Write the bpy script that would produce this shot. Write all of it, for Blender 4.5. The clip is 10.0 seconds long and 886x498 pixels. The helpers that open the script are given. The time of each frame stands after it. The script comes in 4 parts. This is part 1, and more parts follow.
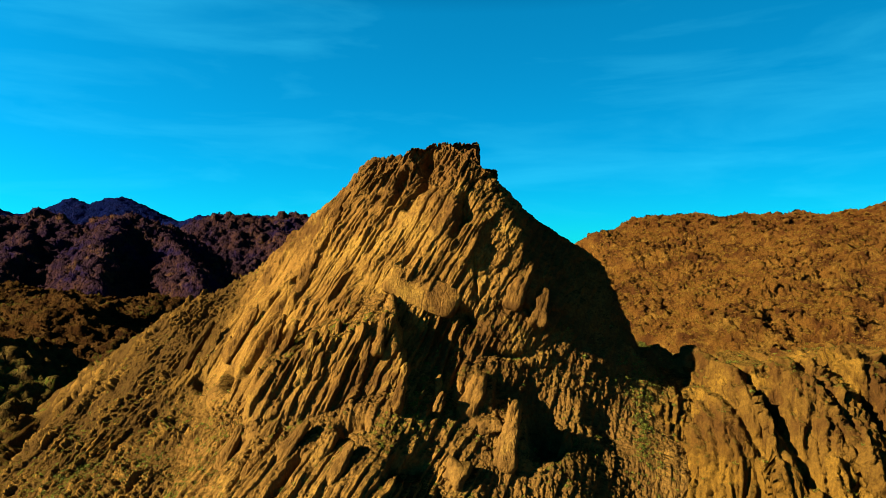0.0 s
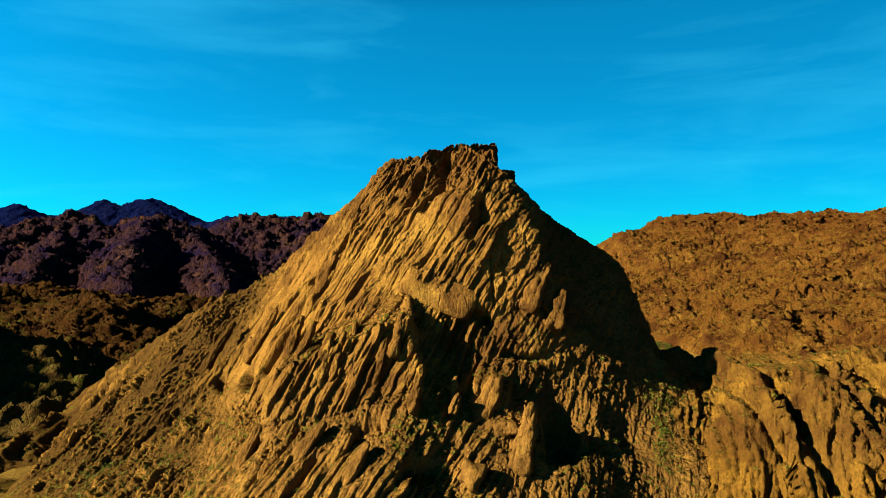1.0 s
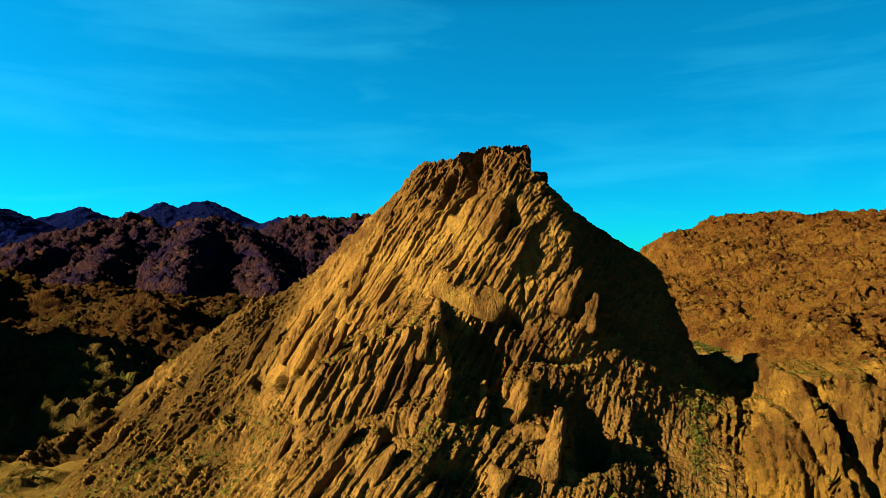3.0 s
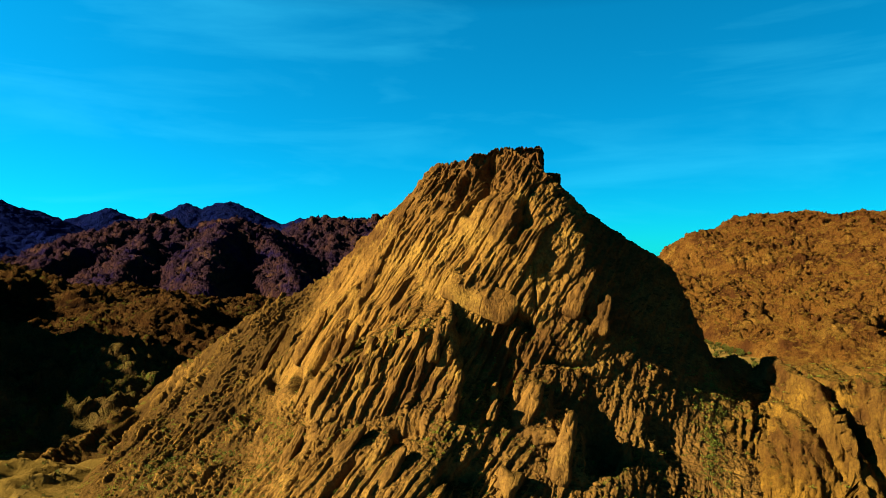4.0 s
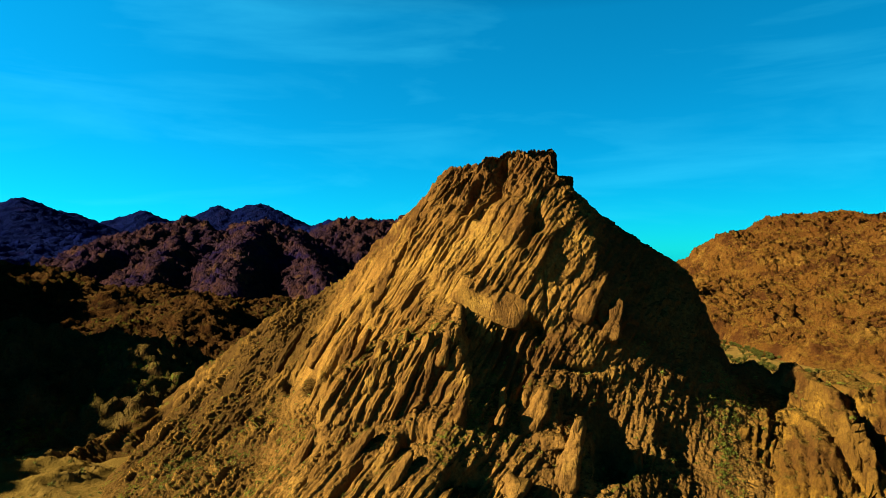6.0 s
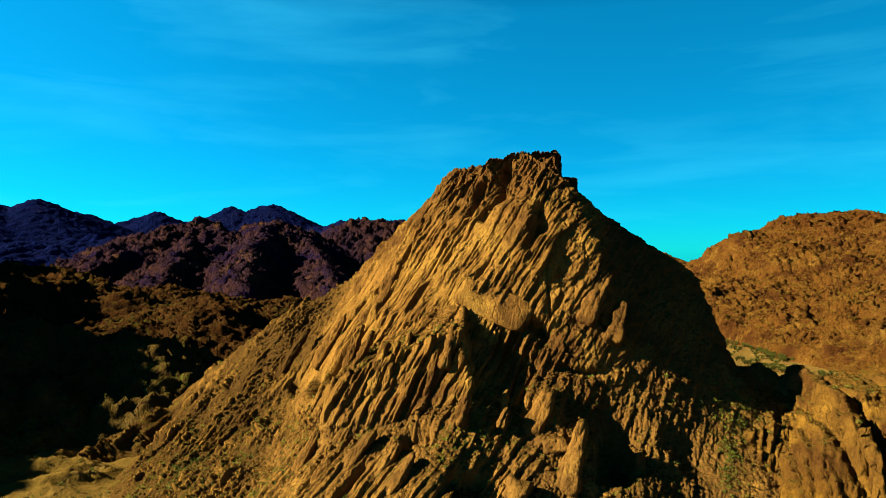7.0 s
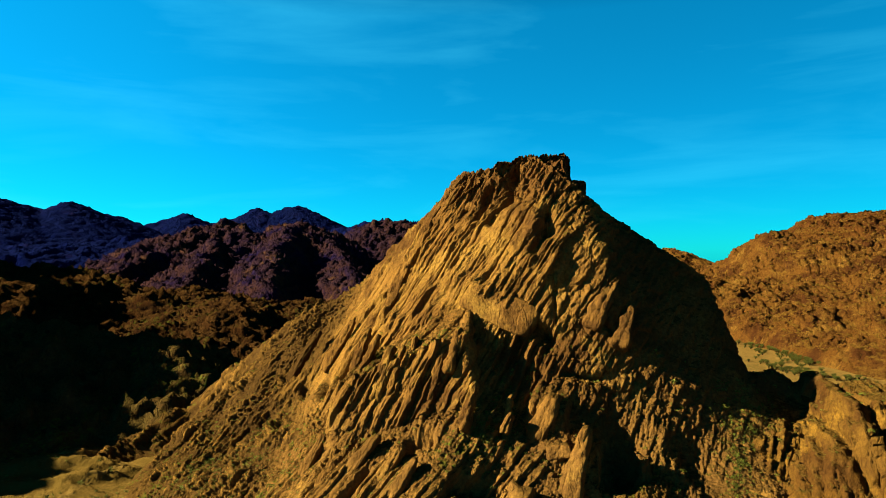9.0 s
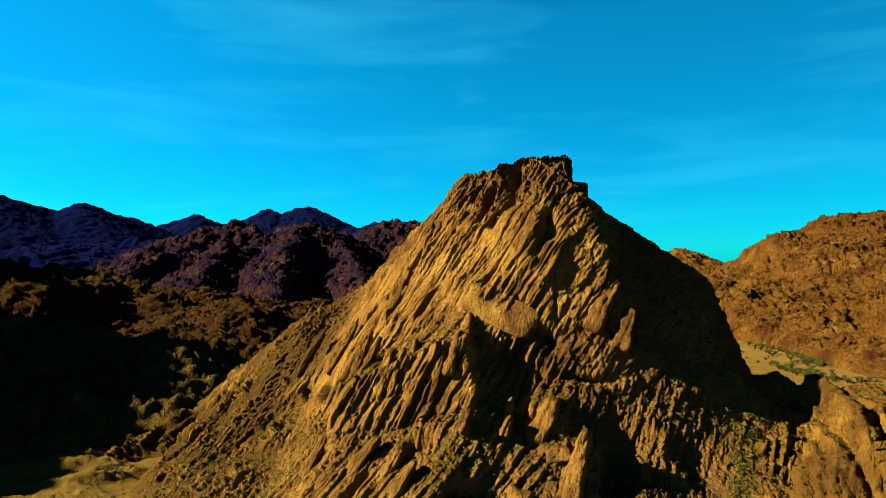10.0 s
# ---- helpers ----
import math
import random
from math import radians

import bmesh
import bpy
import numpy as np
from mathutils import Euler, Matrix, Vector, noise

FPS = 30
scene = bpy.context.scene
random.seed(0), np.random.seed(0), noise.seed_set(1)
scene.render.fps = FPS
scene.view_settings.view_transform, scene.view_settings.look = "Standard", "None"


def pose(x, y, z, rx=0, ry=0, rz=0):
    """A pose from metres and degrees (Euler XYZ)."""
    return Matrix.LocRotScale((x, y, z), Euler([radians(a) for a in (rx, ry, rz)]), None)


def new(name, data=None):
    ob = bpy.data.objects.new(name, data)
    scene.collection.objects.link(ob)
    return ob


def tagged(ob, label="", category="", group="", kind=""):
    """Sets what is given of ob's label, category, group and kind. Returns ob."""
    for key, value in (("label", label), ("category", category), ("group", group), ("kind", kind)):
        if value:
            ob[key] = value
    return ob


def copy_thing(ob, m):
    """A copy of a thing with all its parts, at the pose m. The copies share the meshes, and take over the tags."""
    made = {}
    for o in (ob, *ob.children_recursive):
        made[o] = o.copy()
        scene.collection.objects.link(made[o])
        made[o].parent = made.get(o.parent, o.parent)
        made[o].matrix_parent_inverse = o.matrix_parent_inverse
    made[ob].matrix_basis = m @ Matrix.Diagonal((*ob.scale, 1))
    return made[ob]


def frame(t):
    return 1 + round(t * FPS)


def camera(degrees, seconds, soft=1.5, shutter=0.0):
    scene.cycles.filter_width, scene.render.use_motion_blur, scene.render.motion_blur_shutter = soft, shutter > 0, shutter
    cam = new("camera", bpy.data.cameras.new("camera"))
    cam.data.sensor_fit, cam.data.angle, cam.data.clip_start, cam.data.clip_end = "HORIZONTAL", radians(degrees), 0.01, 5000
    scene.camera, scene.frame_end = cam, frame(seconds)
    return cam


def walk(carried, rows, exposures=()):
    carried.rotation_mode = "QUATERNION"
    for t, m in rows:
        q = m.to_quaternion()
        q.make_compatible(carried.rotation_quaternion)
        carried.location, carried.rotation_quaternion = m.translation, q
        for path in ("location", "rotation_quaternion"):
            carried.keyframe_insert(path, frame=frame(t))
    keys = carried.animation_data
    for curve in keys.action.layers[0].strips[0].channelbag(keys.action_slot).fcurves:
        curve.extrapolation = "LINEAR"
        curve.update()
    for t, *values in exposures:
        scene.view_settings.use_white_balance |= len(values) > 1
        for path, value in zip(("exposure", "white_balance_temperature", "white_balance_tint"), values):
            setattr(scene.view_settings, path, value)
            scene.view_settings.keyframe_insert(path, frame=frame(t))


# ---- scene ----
cam = camera(68.5, 10.0, soft=0.55)
METRES, EYE, TILT, LEAN, TURN = 40.0, 130.0, 0.0, 0.0, 0.0
ROWS = [
    (0.0, 0.0, 0.0, 0.0, 0.0, 0.0, -0.0),
    (0.5, 0.0425, 0.0025, 0.0074, 0.97, 0.0, 0.04),
    (1.0, 0.0914, 0.0062, 0.0151, 2.22, -0.0, 0.08),
    (1.5, 0.1369, 0.0095, 0.0228, 3.32, -0.0, 0.12),
    (2.0, 0.1877, 0.0162, 0.0302, 4.47, -0.01, 0.15),
    (2.5, 0.2349, 0.0223, 0.037, 5.49, 0.01, 0.16),
    (4.0, 0.3854, 0.0455, 0.0614, 8.37, 0.05, 0.22),
    (4.5, 0.4319, 0.0555, 0.069, 9.09, 0.08, 0.21),
    (5.0, 0.4829, 0.0646, 0.0775, 9.77, 0.1, 0.22),
    (5.5, 0.5296, 0.0736, 0.0852, 10.36, 0.12, 0.26),
    (7.0, 0.6744, 0.1042, 0.1094, 12.01, 0.17, 0.37),
    (7.5, 0.7206, 0.1136, 0.1183, 12.61, 0.18, 0.41),
    (8.0, 0.7715, 0.1274, 0.1276, 13.24, 0.21, 0.43),
    (8.5, 0.8182, 0.1402, 0.1365, 13.74, 0.22, 0.43),
    (9.0, 0.869, 0.1543, 0.1463, 14.2, 0.23, 0.45),
    (9.5, 0.9156, 0.1662, 0.1555, 14.62, 0.26, 0.49),
    (10.0, 0.967, 0.1818, 0.1652, 15.12, 0.27, 0.52),
]
walk(cam, [(t, pose(0, 0, EYE, TILT, LEAN, TURN) @ pose(METRES * x, METRES * y, METRES * z, 90 + pitch, roll, yaw)) for t, x, y, z, yaw, pitch, roll in ROWS],
     exposures=[(0.0, 1.5), (10.0, 1.5)])

# ---- light ----
SUN_TO = Vector((-0.83, -0.26, 0.46)).normalized()
sun = new("sun", bpy.data.lights.new("sun", "SUN"))
sun.data.energy, sun.data.angle, sun.data.color = 10.3, radians(0.55), (1.0, 0.82, 0.46)
sun.rotation_euler = SUN_TO.to_track_quat("Z", "Y").to_euler()

world = bpy.data.worlds.new("world")
scene.world = world
world.use_nodes = True


def build_world():
    nt = world.node_tree
    nt.nodes.clear()
    nd, lk = nt.nodes, nt.links
    out = nd.new("ShaderNodeOutputWorld")
    bg = nd.new("ShaderNodeBackground")
    sky = nd.new("ShaderNodeTexSky")
    sky.sky_type, sky.sun_disc = "NISHITA", False
    sky.sun_elevation = math.asin(SUN_TO.z)
    sky.sun_rotation = math.atan2(SUN_TO.x, SUN_TO.y)
    sky.altitude, sky.air_density, sky.dust_density, sky.ozone_density = 3500, 1.0, 0.2, 4.0
    tint = nd.new("ShaderNodeMix")
    tint.data_type, tint.blend_type = "RGBA", "MULTIPLY"
    tint.inputs["Factor"].default_value = 1.0
    tint.inputs["B"].default_value = (0.018, 1.6, 1.69, 1)
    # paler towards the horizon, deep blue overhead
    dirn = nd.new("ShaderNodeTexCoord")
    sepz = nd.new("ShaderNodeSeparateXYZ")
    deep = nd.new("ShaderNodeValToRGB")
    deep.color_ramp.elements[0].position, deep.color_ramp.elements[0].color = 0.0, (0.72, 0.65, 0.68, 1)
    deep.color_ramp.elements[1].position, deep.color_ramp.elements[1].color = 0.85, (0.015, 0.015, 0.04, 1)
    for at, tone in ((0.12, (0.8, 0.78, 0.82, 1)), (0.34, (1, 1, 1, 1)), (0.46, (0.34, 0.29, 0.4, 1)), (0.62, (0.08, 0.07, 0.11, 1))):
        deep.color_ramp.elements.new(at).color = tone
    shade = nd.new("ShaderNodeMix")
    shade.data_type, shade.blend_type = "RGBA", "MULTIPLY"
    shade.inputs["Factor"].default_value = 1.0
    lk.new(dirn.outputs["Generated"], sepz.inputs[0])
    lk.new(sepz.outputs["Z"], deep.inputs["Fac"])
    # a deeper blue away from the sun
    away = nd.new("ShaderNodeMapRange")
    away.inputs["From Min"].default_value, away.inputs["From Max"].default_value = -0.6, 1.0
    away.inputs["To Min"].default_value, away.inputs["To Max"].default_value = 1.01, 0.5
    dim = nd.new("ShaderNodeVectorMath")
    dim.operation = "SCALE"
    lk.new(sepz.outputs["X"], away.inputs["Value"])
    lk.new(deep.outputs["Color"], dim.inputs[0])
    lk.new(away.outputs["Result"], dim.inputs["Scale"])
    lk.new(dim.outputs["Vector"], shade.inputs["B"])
    # thin streaks of high cloud, drawn out along the horizon
    co = nd.new("ShaderNodeTexCoord")
    mp = nd.new("ShaderNodeMapping")
    mp.inputs["Rotation"].default_value = (0.05, 0.12, 0.3)
    mp.inputs["Scale"].default_value = (1.5, 1.5, 9.0)
    nz = nd.new("ShaderNodeTexNoise")
    nz.inputs["Scale"].default_value, nz.inputs["Detail"].default_value = 1.6, 7.0
    nz.inputs["Roughness"].default_value, nz.inputs["Distortion"].default_value = 0.55, 0.4
    ramp = nd.new("ShaderNodeMapRange")
    ramp.inputs["From Min"].default_value, ramp.inputs["From Max"].default_value = 0.48, 0.8
    ramp.inputs["To Max"].default_value = 0.15
    cloud = nd.new("ShaderNodeMix")
    cloud.data_type = "RGBA"
    cloud.inputs["B"].default_value = (1.0, 9.4, 12.0, 1)
    bg.inputs["Strength"].default_value = 0.047
    lk.new(co.outputs["Generated"], mp.inputs["Vector"])
    lk.new(mp.outputs["Vector"], nz.inputs["Vector"])
    lk.new(nz.outputs["Fac"], ramp.inputs["Value"])
    lk.new(sky.outputs["Color"], tint.inputs["A"])
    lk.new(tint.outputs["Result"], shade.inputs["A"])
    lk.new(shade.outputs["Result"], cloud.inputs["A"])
    lk.new(ramp.outputs["Result"], cloud.inputs["Factor"])
    lk.new(cloud.outputs["Result"], bg.inputs["Color"])
    lk.new(bg.outputs["Background"], out.inputs["Surface"])


build_world()

# ---- noise on arrays ----
RNG = np.random.RandomState(11)
PERM = np.concatenate([RNG.permutation(256)] * 3)
GRADS = RNG.normal(size=(256, 3))
GRADS = (GRADS / np.linalg.norm(GRADS, axis=1)[:, None]).astype(np.float32)


def perlin(x, y, z=0.0):
    """Gradient noise, about -1 to 1."""
    x, y, z = np.broadcast_arrays(np.asarray(x, np.float32), np.asarray(y, np.float32), np.asarray(z, np.float32))
    xi, yi, zi = np.floor(x), np.floor(y), np.floor(z)
    fx, fy, fz = x - xi, y - yi, z - zi
    xi, yi, zi = xi.astype(np.int32) & 255, yi.astype(np.int32) & 255, zi.astype(np.int32) & 255
    ux, uy, uz = (f * f * f * (f * (f * 6 - 15) + 10) for f in (fx, fy, fz))
    out = np.zeros_like(fx)
    for i in (0, 1):
        a = PERM[xi + i]
        wx = ux if i else 1 - ux
        for j in (0, 1):
            b = PERM[a + yi + j]
            wy = wx * (uy if j else 1 - uy)
            for k in (0, 1):
                g = GRADS[PERM[b + zi + k]]
                out += wy * (uz if k else 1 - uz) * (g[..., 0] * (fx - i) + g[..., 1] * (fy - j) + g[..., 2] * (fz - k))
    return out * 1.6


def fbm(x, y, z=0.0, octaves=4, gain=0.5):
    s, a = 0, 1.0
    for k in range(octaves):
        s = s + a * perlin(x * 2 ** k + 17 * k, y * 2 ** k + 31 * k, z * 2 ** k if np.ndim(z) else z + 5 * k)
        a *= gain
    return s


def crags(x, y, z=0.0, octaves=4, gain=0.5):
    """Ridged noise, 0 to about 1: sharp crests."""
    s, a, n = 0, 1.0, 0
    for k in range(octaves):
        v = 1 - np.abs(perlin(x * 2 ** k + 13 * k, y * 2 ** k + 29 * k, z * 2 ** k if np.ndim(z) else z + 7 * k))
        s, n, a = s + a * v * v, n + a, a * gain
    return s / n


def smax(a, b, k):
    h = np.clip(0.5 + 0.5 * (a - b) / k, 0, 1)
    return b + (a - b) * h + k * h * (1 - h)


def ramp(v, a, b):
    t = np.clip((v - a) / (b - a), 0, 1)
    return t * t * (3 - 2 * t)


def spur(X, Y, pts, left, right, rnd=3.0):
    """A ridge along pts (x, y, z) with its own slope on either side of the way it runs."""
    out = np.full(X.shape, -1e4)
    for (x0, y0, z0), (x1, y1, z1) in zip(pts, pts[1:]):
        dx, dy = x1 - x0, y1 - y0
        t = np.clip(((X - x0) * dx + (Y - y0) * dy) / (dx * dx + dy * dy), 0, 1)
        ex, ey = X - x0 - t * dx, Y - y0 - t * dy
        slope = np.where(dx * ey - dy * ex > 0, left, right)
        out = np.maximum(out, z0 + t * (z1 - z0) - slope * (np.sqrt(ex * ex + ey * ey + rnd * rnd) - rnd))
    return out


def block(X, Y, c, yaw, hl, hw, tl=0.0, tw=0.0, left=3.0, right=3.0, front=3.0, back=1.0):
    """A mass with a tilted top round c and a slope of its own on each of its four sides."""
    a = radians(yaw)
    u = (X - c[0]) * math.cos(a) + (Y - c[1]) * math.sin(a)
    v = -(X - c[0]) * math.sin(a) + (Y - c[1]) * math.cos(a)
    top = c[2] + tl * u + tw * v
    return (top - right * np.maximum(0, u - hl) - left * np.maximum(0, -u - hl)
            - front * np.maximum(0, -v - hw) - back * np.maximum(0, v - hw))


def bump(X, Y, x, y, r, h):
    return h * np.exp(-((X - x) ** 2 + (Y - y) ** 2) / (2 * r * r))


def steps(stops):
    """Grid lines from (place, spacing) stops."""
    out = []
    for (a, s), (b, _) in zip(stops, stops[1:]):
        out.append(np.linspace(a, b, max(2, int((b - a) / s)), endpoint=False))
    return np.concatenate(out + [[stops[-1][0]]])


def normals_of(P):
    du, dv = np.gradient(P, axis=1), np.gradient(P, axis=0)
    n = np.cross(du, dv)
    return n / np.maximum(np.linalg.norm(n, axis=2, keepdims=True), 1e-9)


def sheet(name, P, material, parent=None, keep=None, bare=None):
    """One mesh from a grid of places P[row, column]."""
    r, c = P.shape[:2]
    k = np.arange(r * c, dtype=np.int32).reshape(r, c)
    quads = np.stack([k[:-1, :-1], k[:-1, 1:], k[1:, 1:], k[1:, :-1]], axis=-1).reshape(-1, 4)
    if keep is not None:
        f = (keep[:-1, :-1] | keep[:-1, 1:] | keep[1:, 1:] | keep[1:, :-1]).reshape(-1)
        quads = quads[f]
        used = np.unique(quads)
        remap = np.zeros(r * c, np.int32)
        remap[used] = np.arange(len(used))
        quads, V = remap[quads], P.reshape(-1, 3)[used]
    else:
        V = P.reshape(-1, 3)
    me = bpy.data.meshes.new(name)
    me.vertices.add(len(V))
    me.vertices.foreach_set("co", np.ascontiguousarray(V, np.float32).ravel())
    me.loops.add(quads.size)
    me.loops.foreach_set("vertex_index", np.ascontiguousarray(quads, np.int32).ravel())
    me.polygons.add(len(quads))
    me.polygons.foreach_set("loop_start", np.arange(0, quads.size, 4, dtype=np.int32))
    me.polygons.foreach_set("use_smooth", np.ones(len(quads), bool))
    me.update(calc_edges=True)
    me.materials.append(material)
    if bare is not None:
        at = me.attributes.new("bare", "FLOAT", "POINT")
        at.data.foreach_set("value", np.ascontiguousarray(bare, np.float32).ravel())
    ob = new(name, me)
    ob.parent = parent
    return ob


# ---- materials ----
def rock_material(name, low, mid, high, soil, streak=(0.0, 0.0, 0.0), size=1.0, relief=0.9, flat=0.72, green=None, cracks=0.7, grit=1.0, zones=(), bare=None):
    """Weathered granite: three tones in patches, dark varnish, and soil or scrub where the rock lies flat enough to hold it."""
    m = bpy.data.materials.new(name)
    m.use_nodes = True
    nt = m.node_tree
    nd, lk = nt.nodes, nt.links
    bsdf = nd["Principled BSDF"]
    bsdf.inputs["Roughness"].default_value = 0.95
    bsdf.inputs["Specular IOR Level"].default_value = 0.0
    geo = nd.new("ShaderNodeNewGeometry")

    def noise_node(scale, detail, rough=0.6, vec=None):
        n = nd.new("ShaderNodeTexNoise")
        n.inputs["Scale"].default_value, n.inputs["Detail"].default_value = scale, detail
        n.inputs["Roughness"].default_value = rough
        lk.new(vec or geo.outputs["Position"], n.inputs["Vector"])
        return n.outputs["Fac"]

    def span(value, a, b, c=0.0, d=1.0):
        n = nd.new("ShaderNodeMapRange")
        n.interpolation_type = "SMOOTHSTEP"
        for k, v in zip(("From Min", "From Max", "To Min", "To Max"), (a, b, c, d)):
            n.inputs[k].default_value = v
        lk.new(value, n.inputs["Value"])
        return n.outputs["Result"]

    def mix(fac, a, b, how="MIX"):
        n = nd.new("ShaderNodeMix")
        n.data_type, n.blend_type = "RGBA", how
        for v, key in ((fac, "Factor"), (a, "A"), (b, "B")):
            if isinstance(v, (int, float)):
                n.inputs[key].default_value = v
            elif isinstance(v, tuple):
                n.inputs[key].default_value = (*v, 1)
            else:
                lk.new(v, n.inputs[key])
        return n.outputs["Result"]

    def times(a, b):
        n = nd.new("ShaderNodeMath")
        n.operation = "MULTIPLY"
        lk.new(a, n.inputs[0])
        lk.new(b, n.inputs[1])
        return n.outputs["Value"]

    patches = noise_node(0.035 / size, 5)
    grain = noise_node(0.9 / size, 6, 0.65)
    col = mix(span(patches, 0.38, 0.56), low, mid)
    col = mix(span(noise_node(0.05 / size, 6, 0.65), 0.5, 0.68), col, high)
    # streaks down the joints
    mp = nd.new("ShaderNodeMapping")
    mp.inputs["Rotation"].default_value = (0, radians(-28), 0)
    mp.inputs["Scale"].default_value = (0.5 / size, 0.35 / size, 0.05 / size)
    lk.new(geo.outputs["Position"], mp.inputs["Vector"])
    col = mix(span(noise_node(1.0, 5, 0.6, mp.outputs["Vector"]), 0.5, 0.72, 0, 0.75), col, streak)
    # bands of another tone: axis, where it begins, where it is full, colour and share
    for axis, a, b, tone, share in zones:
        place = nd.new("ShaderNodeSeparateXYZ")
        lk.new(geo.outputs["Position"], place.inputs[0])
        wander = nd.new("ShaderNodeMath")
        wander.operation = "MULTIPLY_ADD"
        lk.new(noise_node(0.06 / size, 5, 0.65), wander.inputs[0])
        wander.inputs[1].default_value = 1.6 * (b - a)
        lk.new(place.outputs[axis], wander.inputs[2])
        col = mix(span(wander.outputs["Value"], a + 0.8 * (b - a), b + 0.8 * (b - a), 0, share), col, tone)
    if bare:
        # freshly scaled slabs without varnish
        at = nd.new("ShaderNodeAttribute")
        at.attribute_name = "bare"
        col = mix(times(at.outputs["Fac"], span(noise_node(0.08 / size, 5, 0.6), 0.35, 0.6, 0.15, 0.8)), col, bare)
    col = mix(span(grain, 0.3, 0.75, 0.55, 0.0), col, streak)
    sep = nd.new("ShaderNodeSeparateXYZ")
    lk.new(geo.outputs["Normal"], sep.inputs[0])
    lying = times(span(sep.outputs["Z"], flat, flat + 0.2), span(noise_node(0.12 / size, 5), 0.3, 0.5))
    ground_col = mix(span(grain, 0.4, 0.6), soil, tuple(0.55 * v for v in soil))
    if green:
        ground_col = mix(times(span(noise_node(0.03 / size, 3), 0.5, 0.62), span(noise_node(0.45 / size, 4), 0.5, 0.58)), ground_col, green)
    col = mix(lying, col, ground_col)
    lk.new(col, bsdf.inputs["Base Color"])
    bp = nd.new("ShaderNodeBump")
    bp.inputs["Strength"].default_value, bp.inputs["Distance"].default_value = relief, grit * size
    mj = nd.new("ShaderNodeMapping")
    mj.inputs["Rotation"].default_value = (0, radians(-31), 0)
    mj.inputs["Scale"].default_value = (0.5 / size, 0.4 / size, 0.15 / size)
    lk.new(geo.outputs["Position"], mj.inputs["Vector"])
    hn = nd.new("ShaderNodeMath")
    hn.operation = "MULTIPLY_ADD"
    lk.new(noise_node(1.0, 6, 0.7, mj.outputs["Vector"]), hn.inputs[0])
    hn.inputs[1].default_value = 1.3
    lk.new(noise_node(0.9 / size, 6, 0.7), hn.inputs[2])
    height = hn.outputs[0]
    # cracks between the blocks, longer along the joints
    for wide, tall, deep in ((0.2, 0.05, 1.4 * cracks), (0.55, 0.16, 0.7 * cracks)):
        mc = nd.new("ShaderNodeMapping")
        mc.inputs["Rotation"].default_value = (0, radians(-31), 0)
        mc.inputs["Scale"].default_value = (wide / size, 0.7 * wide / size, tall / size)
        warp = nd.new("ShaderNodeVectorMath")
        warp.operation = "MULTIPLY_ADD"
        nv = nd.new("ShaderNodeTexNoise")
        nv.inputs["Scale"].default_value, nv.inputs["Detail"].default_value = 0.35 / size, 4
        lk.new(geo.outputs["Position"], nv.inputs["Vector"])
        lk.new(nv.outputs["Color"], warp.inputs[0])
        warp.inputs[1].default_value = (2.5 * size,) * 3
        lk.new(geo.outputs["Position"], warp.inputs[2])
        lk.new(warp.outputs["Vector"], mc.inputs["Vector"])
        vo = nd.new("ShaderNodeTexVoronoi")
        vo.feature = "DISTANCE_TO_EDGE"
        vo.inputs["Scale"].default_value = 1.0
        lk.new(mc.outputs["Vector"], vo.inputs["Vector"])
        add = nd.new("ShaderNodeMath")
        add.operation = "ADD"
        lk.new(height, add.inputs[0])
        lk.new(span(vo.outputs["Distance"], 0.0, 0.09, -deep, 0.0), add.inputs[1])
        height = add.outputs[0]
    lk.new(height, bp.inputs["Height"])
    lk.new(bp.outputs["Normal"], bsdf.inputs["Normal"])
    return m


# last zone: brown left flank, with its weaker light put into the tone
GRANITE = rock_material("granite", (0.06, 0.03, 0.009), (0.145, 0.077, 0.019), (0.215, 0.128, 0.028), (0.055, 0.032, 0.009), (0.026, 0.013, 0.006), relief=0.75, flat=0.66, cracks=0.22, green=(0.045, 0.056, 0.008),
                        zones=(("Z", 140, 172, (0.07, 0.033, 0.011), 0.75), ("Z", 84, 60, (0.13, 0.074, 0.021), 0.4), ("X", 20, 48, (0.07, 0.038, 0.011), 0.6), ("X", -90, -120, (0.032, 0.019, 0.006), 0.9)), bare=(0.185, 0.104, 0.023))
ORANGE = rock_material("orange_granite", (0.045, 0.021, 0.006), (0.085, 0.046, 0.01), (0.14, 0.078, 0.013), (0.06, 0.036, 0.009), (0.02, 0.01, 0.004), relief=0.8, cracks=0.3, green=(0.034, 0.038, 0.007), zones=(("Z", 66, 46, (0.15, 0.082, 0.011), 0.35),))
RUSTY = rock_material("rusty_granite", (0.045, 0.018, 0.006), (0.1, 0.046, 0.01), (0.155, 0.086, 0.018), (0.125, 0.071, 0.015), (0.014, 0.006, 0.003), size=1.6, relief=1.0, flat=0.84, cracks=0.12, grit=2.2, green=(0.058, 0.052, 0.008), zones=(("Z", 125, 205, (0.05, 0.017, 0.005), 0.6),))
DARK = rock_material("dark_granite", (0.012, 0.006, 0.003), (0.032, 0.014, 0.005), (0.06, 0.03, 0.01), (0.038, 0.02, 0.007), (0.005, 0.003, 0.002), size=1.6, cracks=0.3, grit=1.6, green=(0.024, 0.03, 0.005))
# red brown rock; hazy shade is put into the blue of its dark tones
FAR = rock_material("hazed_brown_granite", (0.009, 0.006, 0.027), (0.034, 0.016, 0.011), (0.075, 0.038, 0.014), (0.02, 0.011, 0.02), (0.005, 0.003, 0.018), size=4.0, cracks=0.3, grit=2.0)
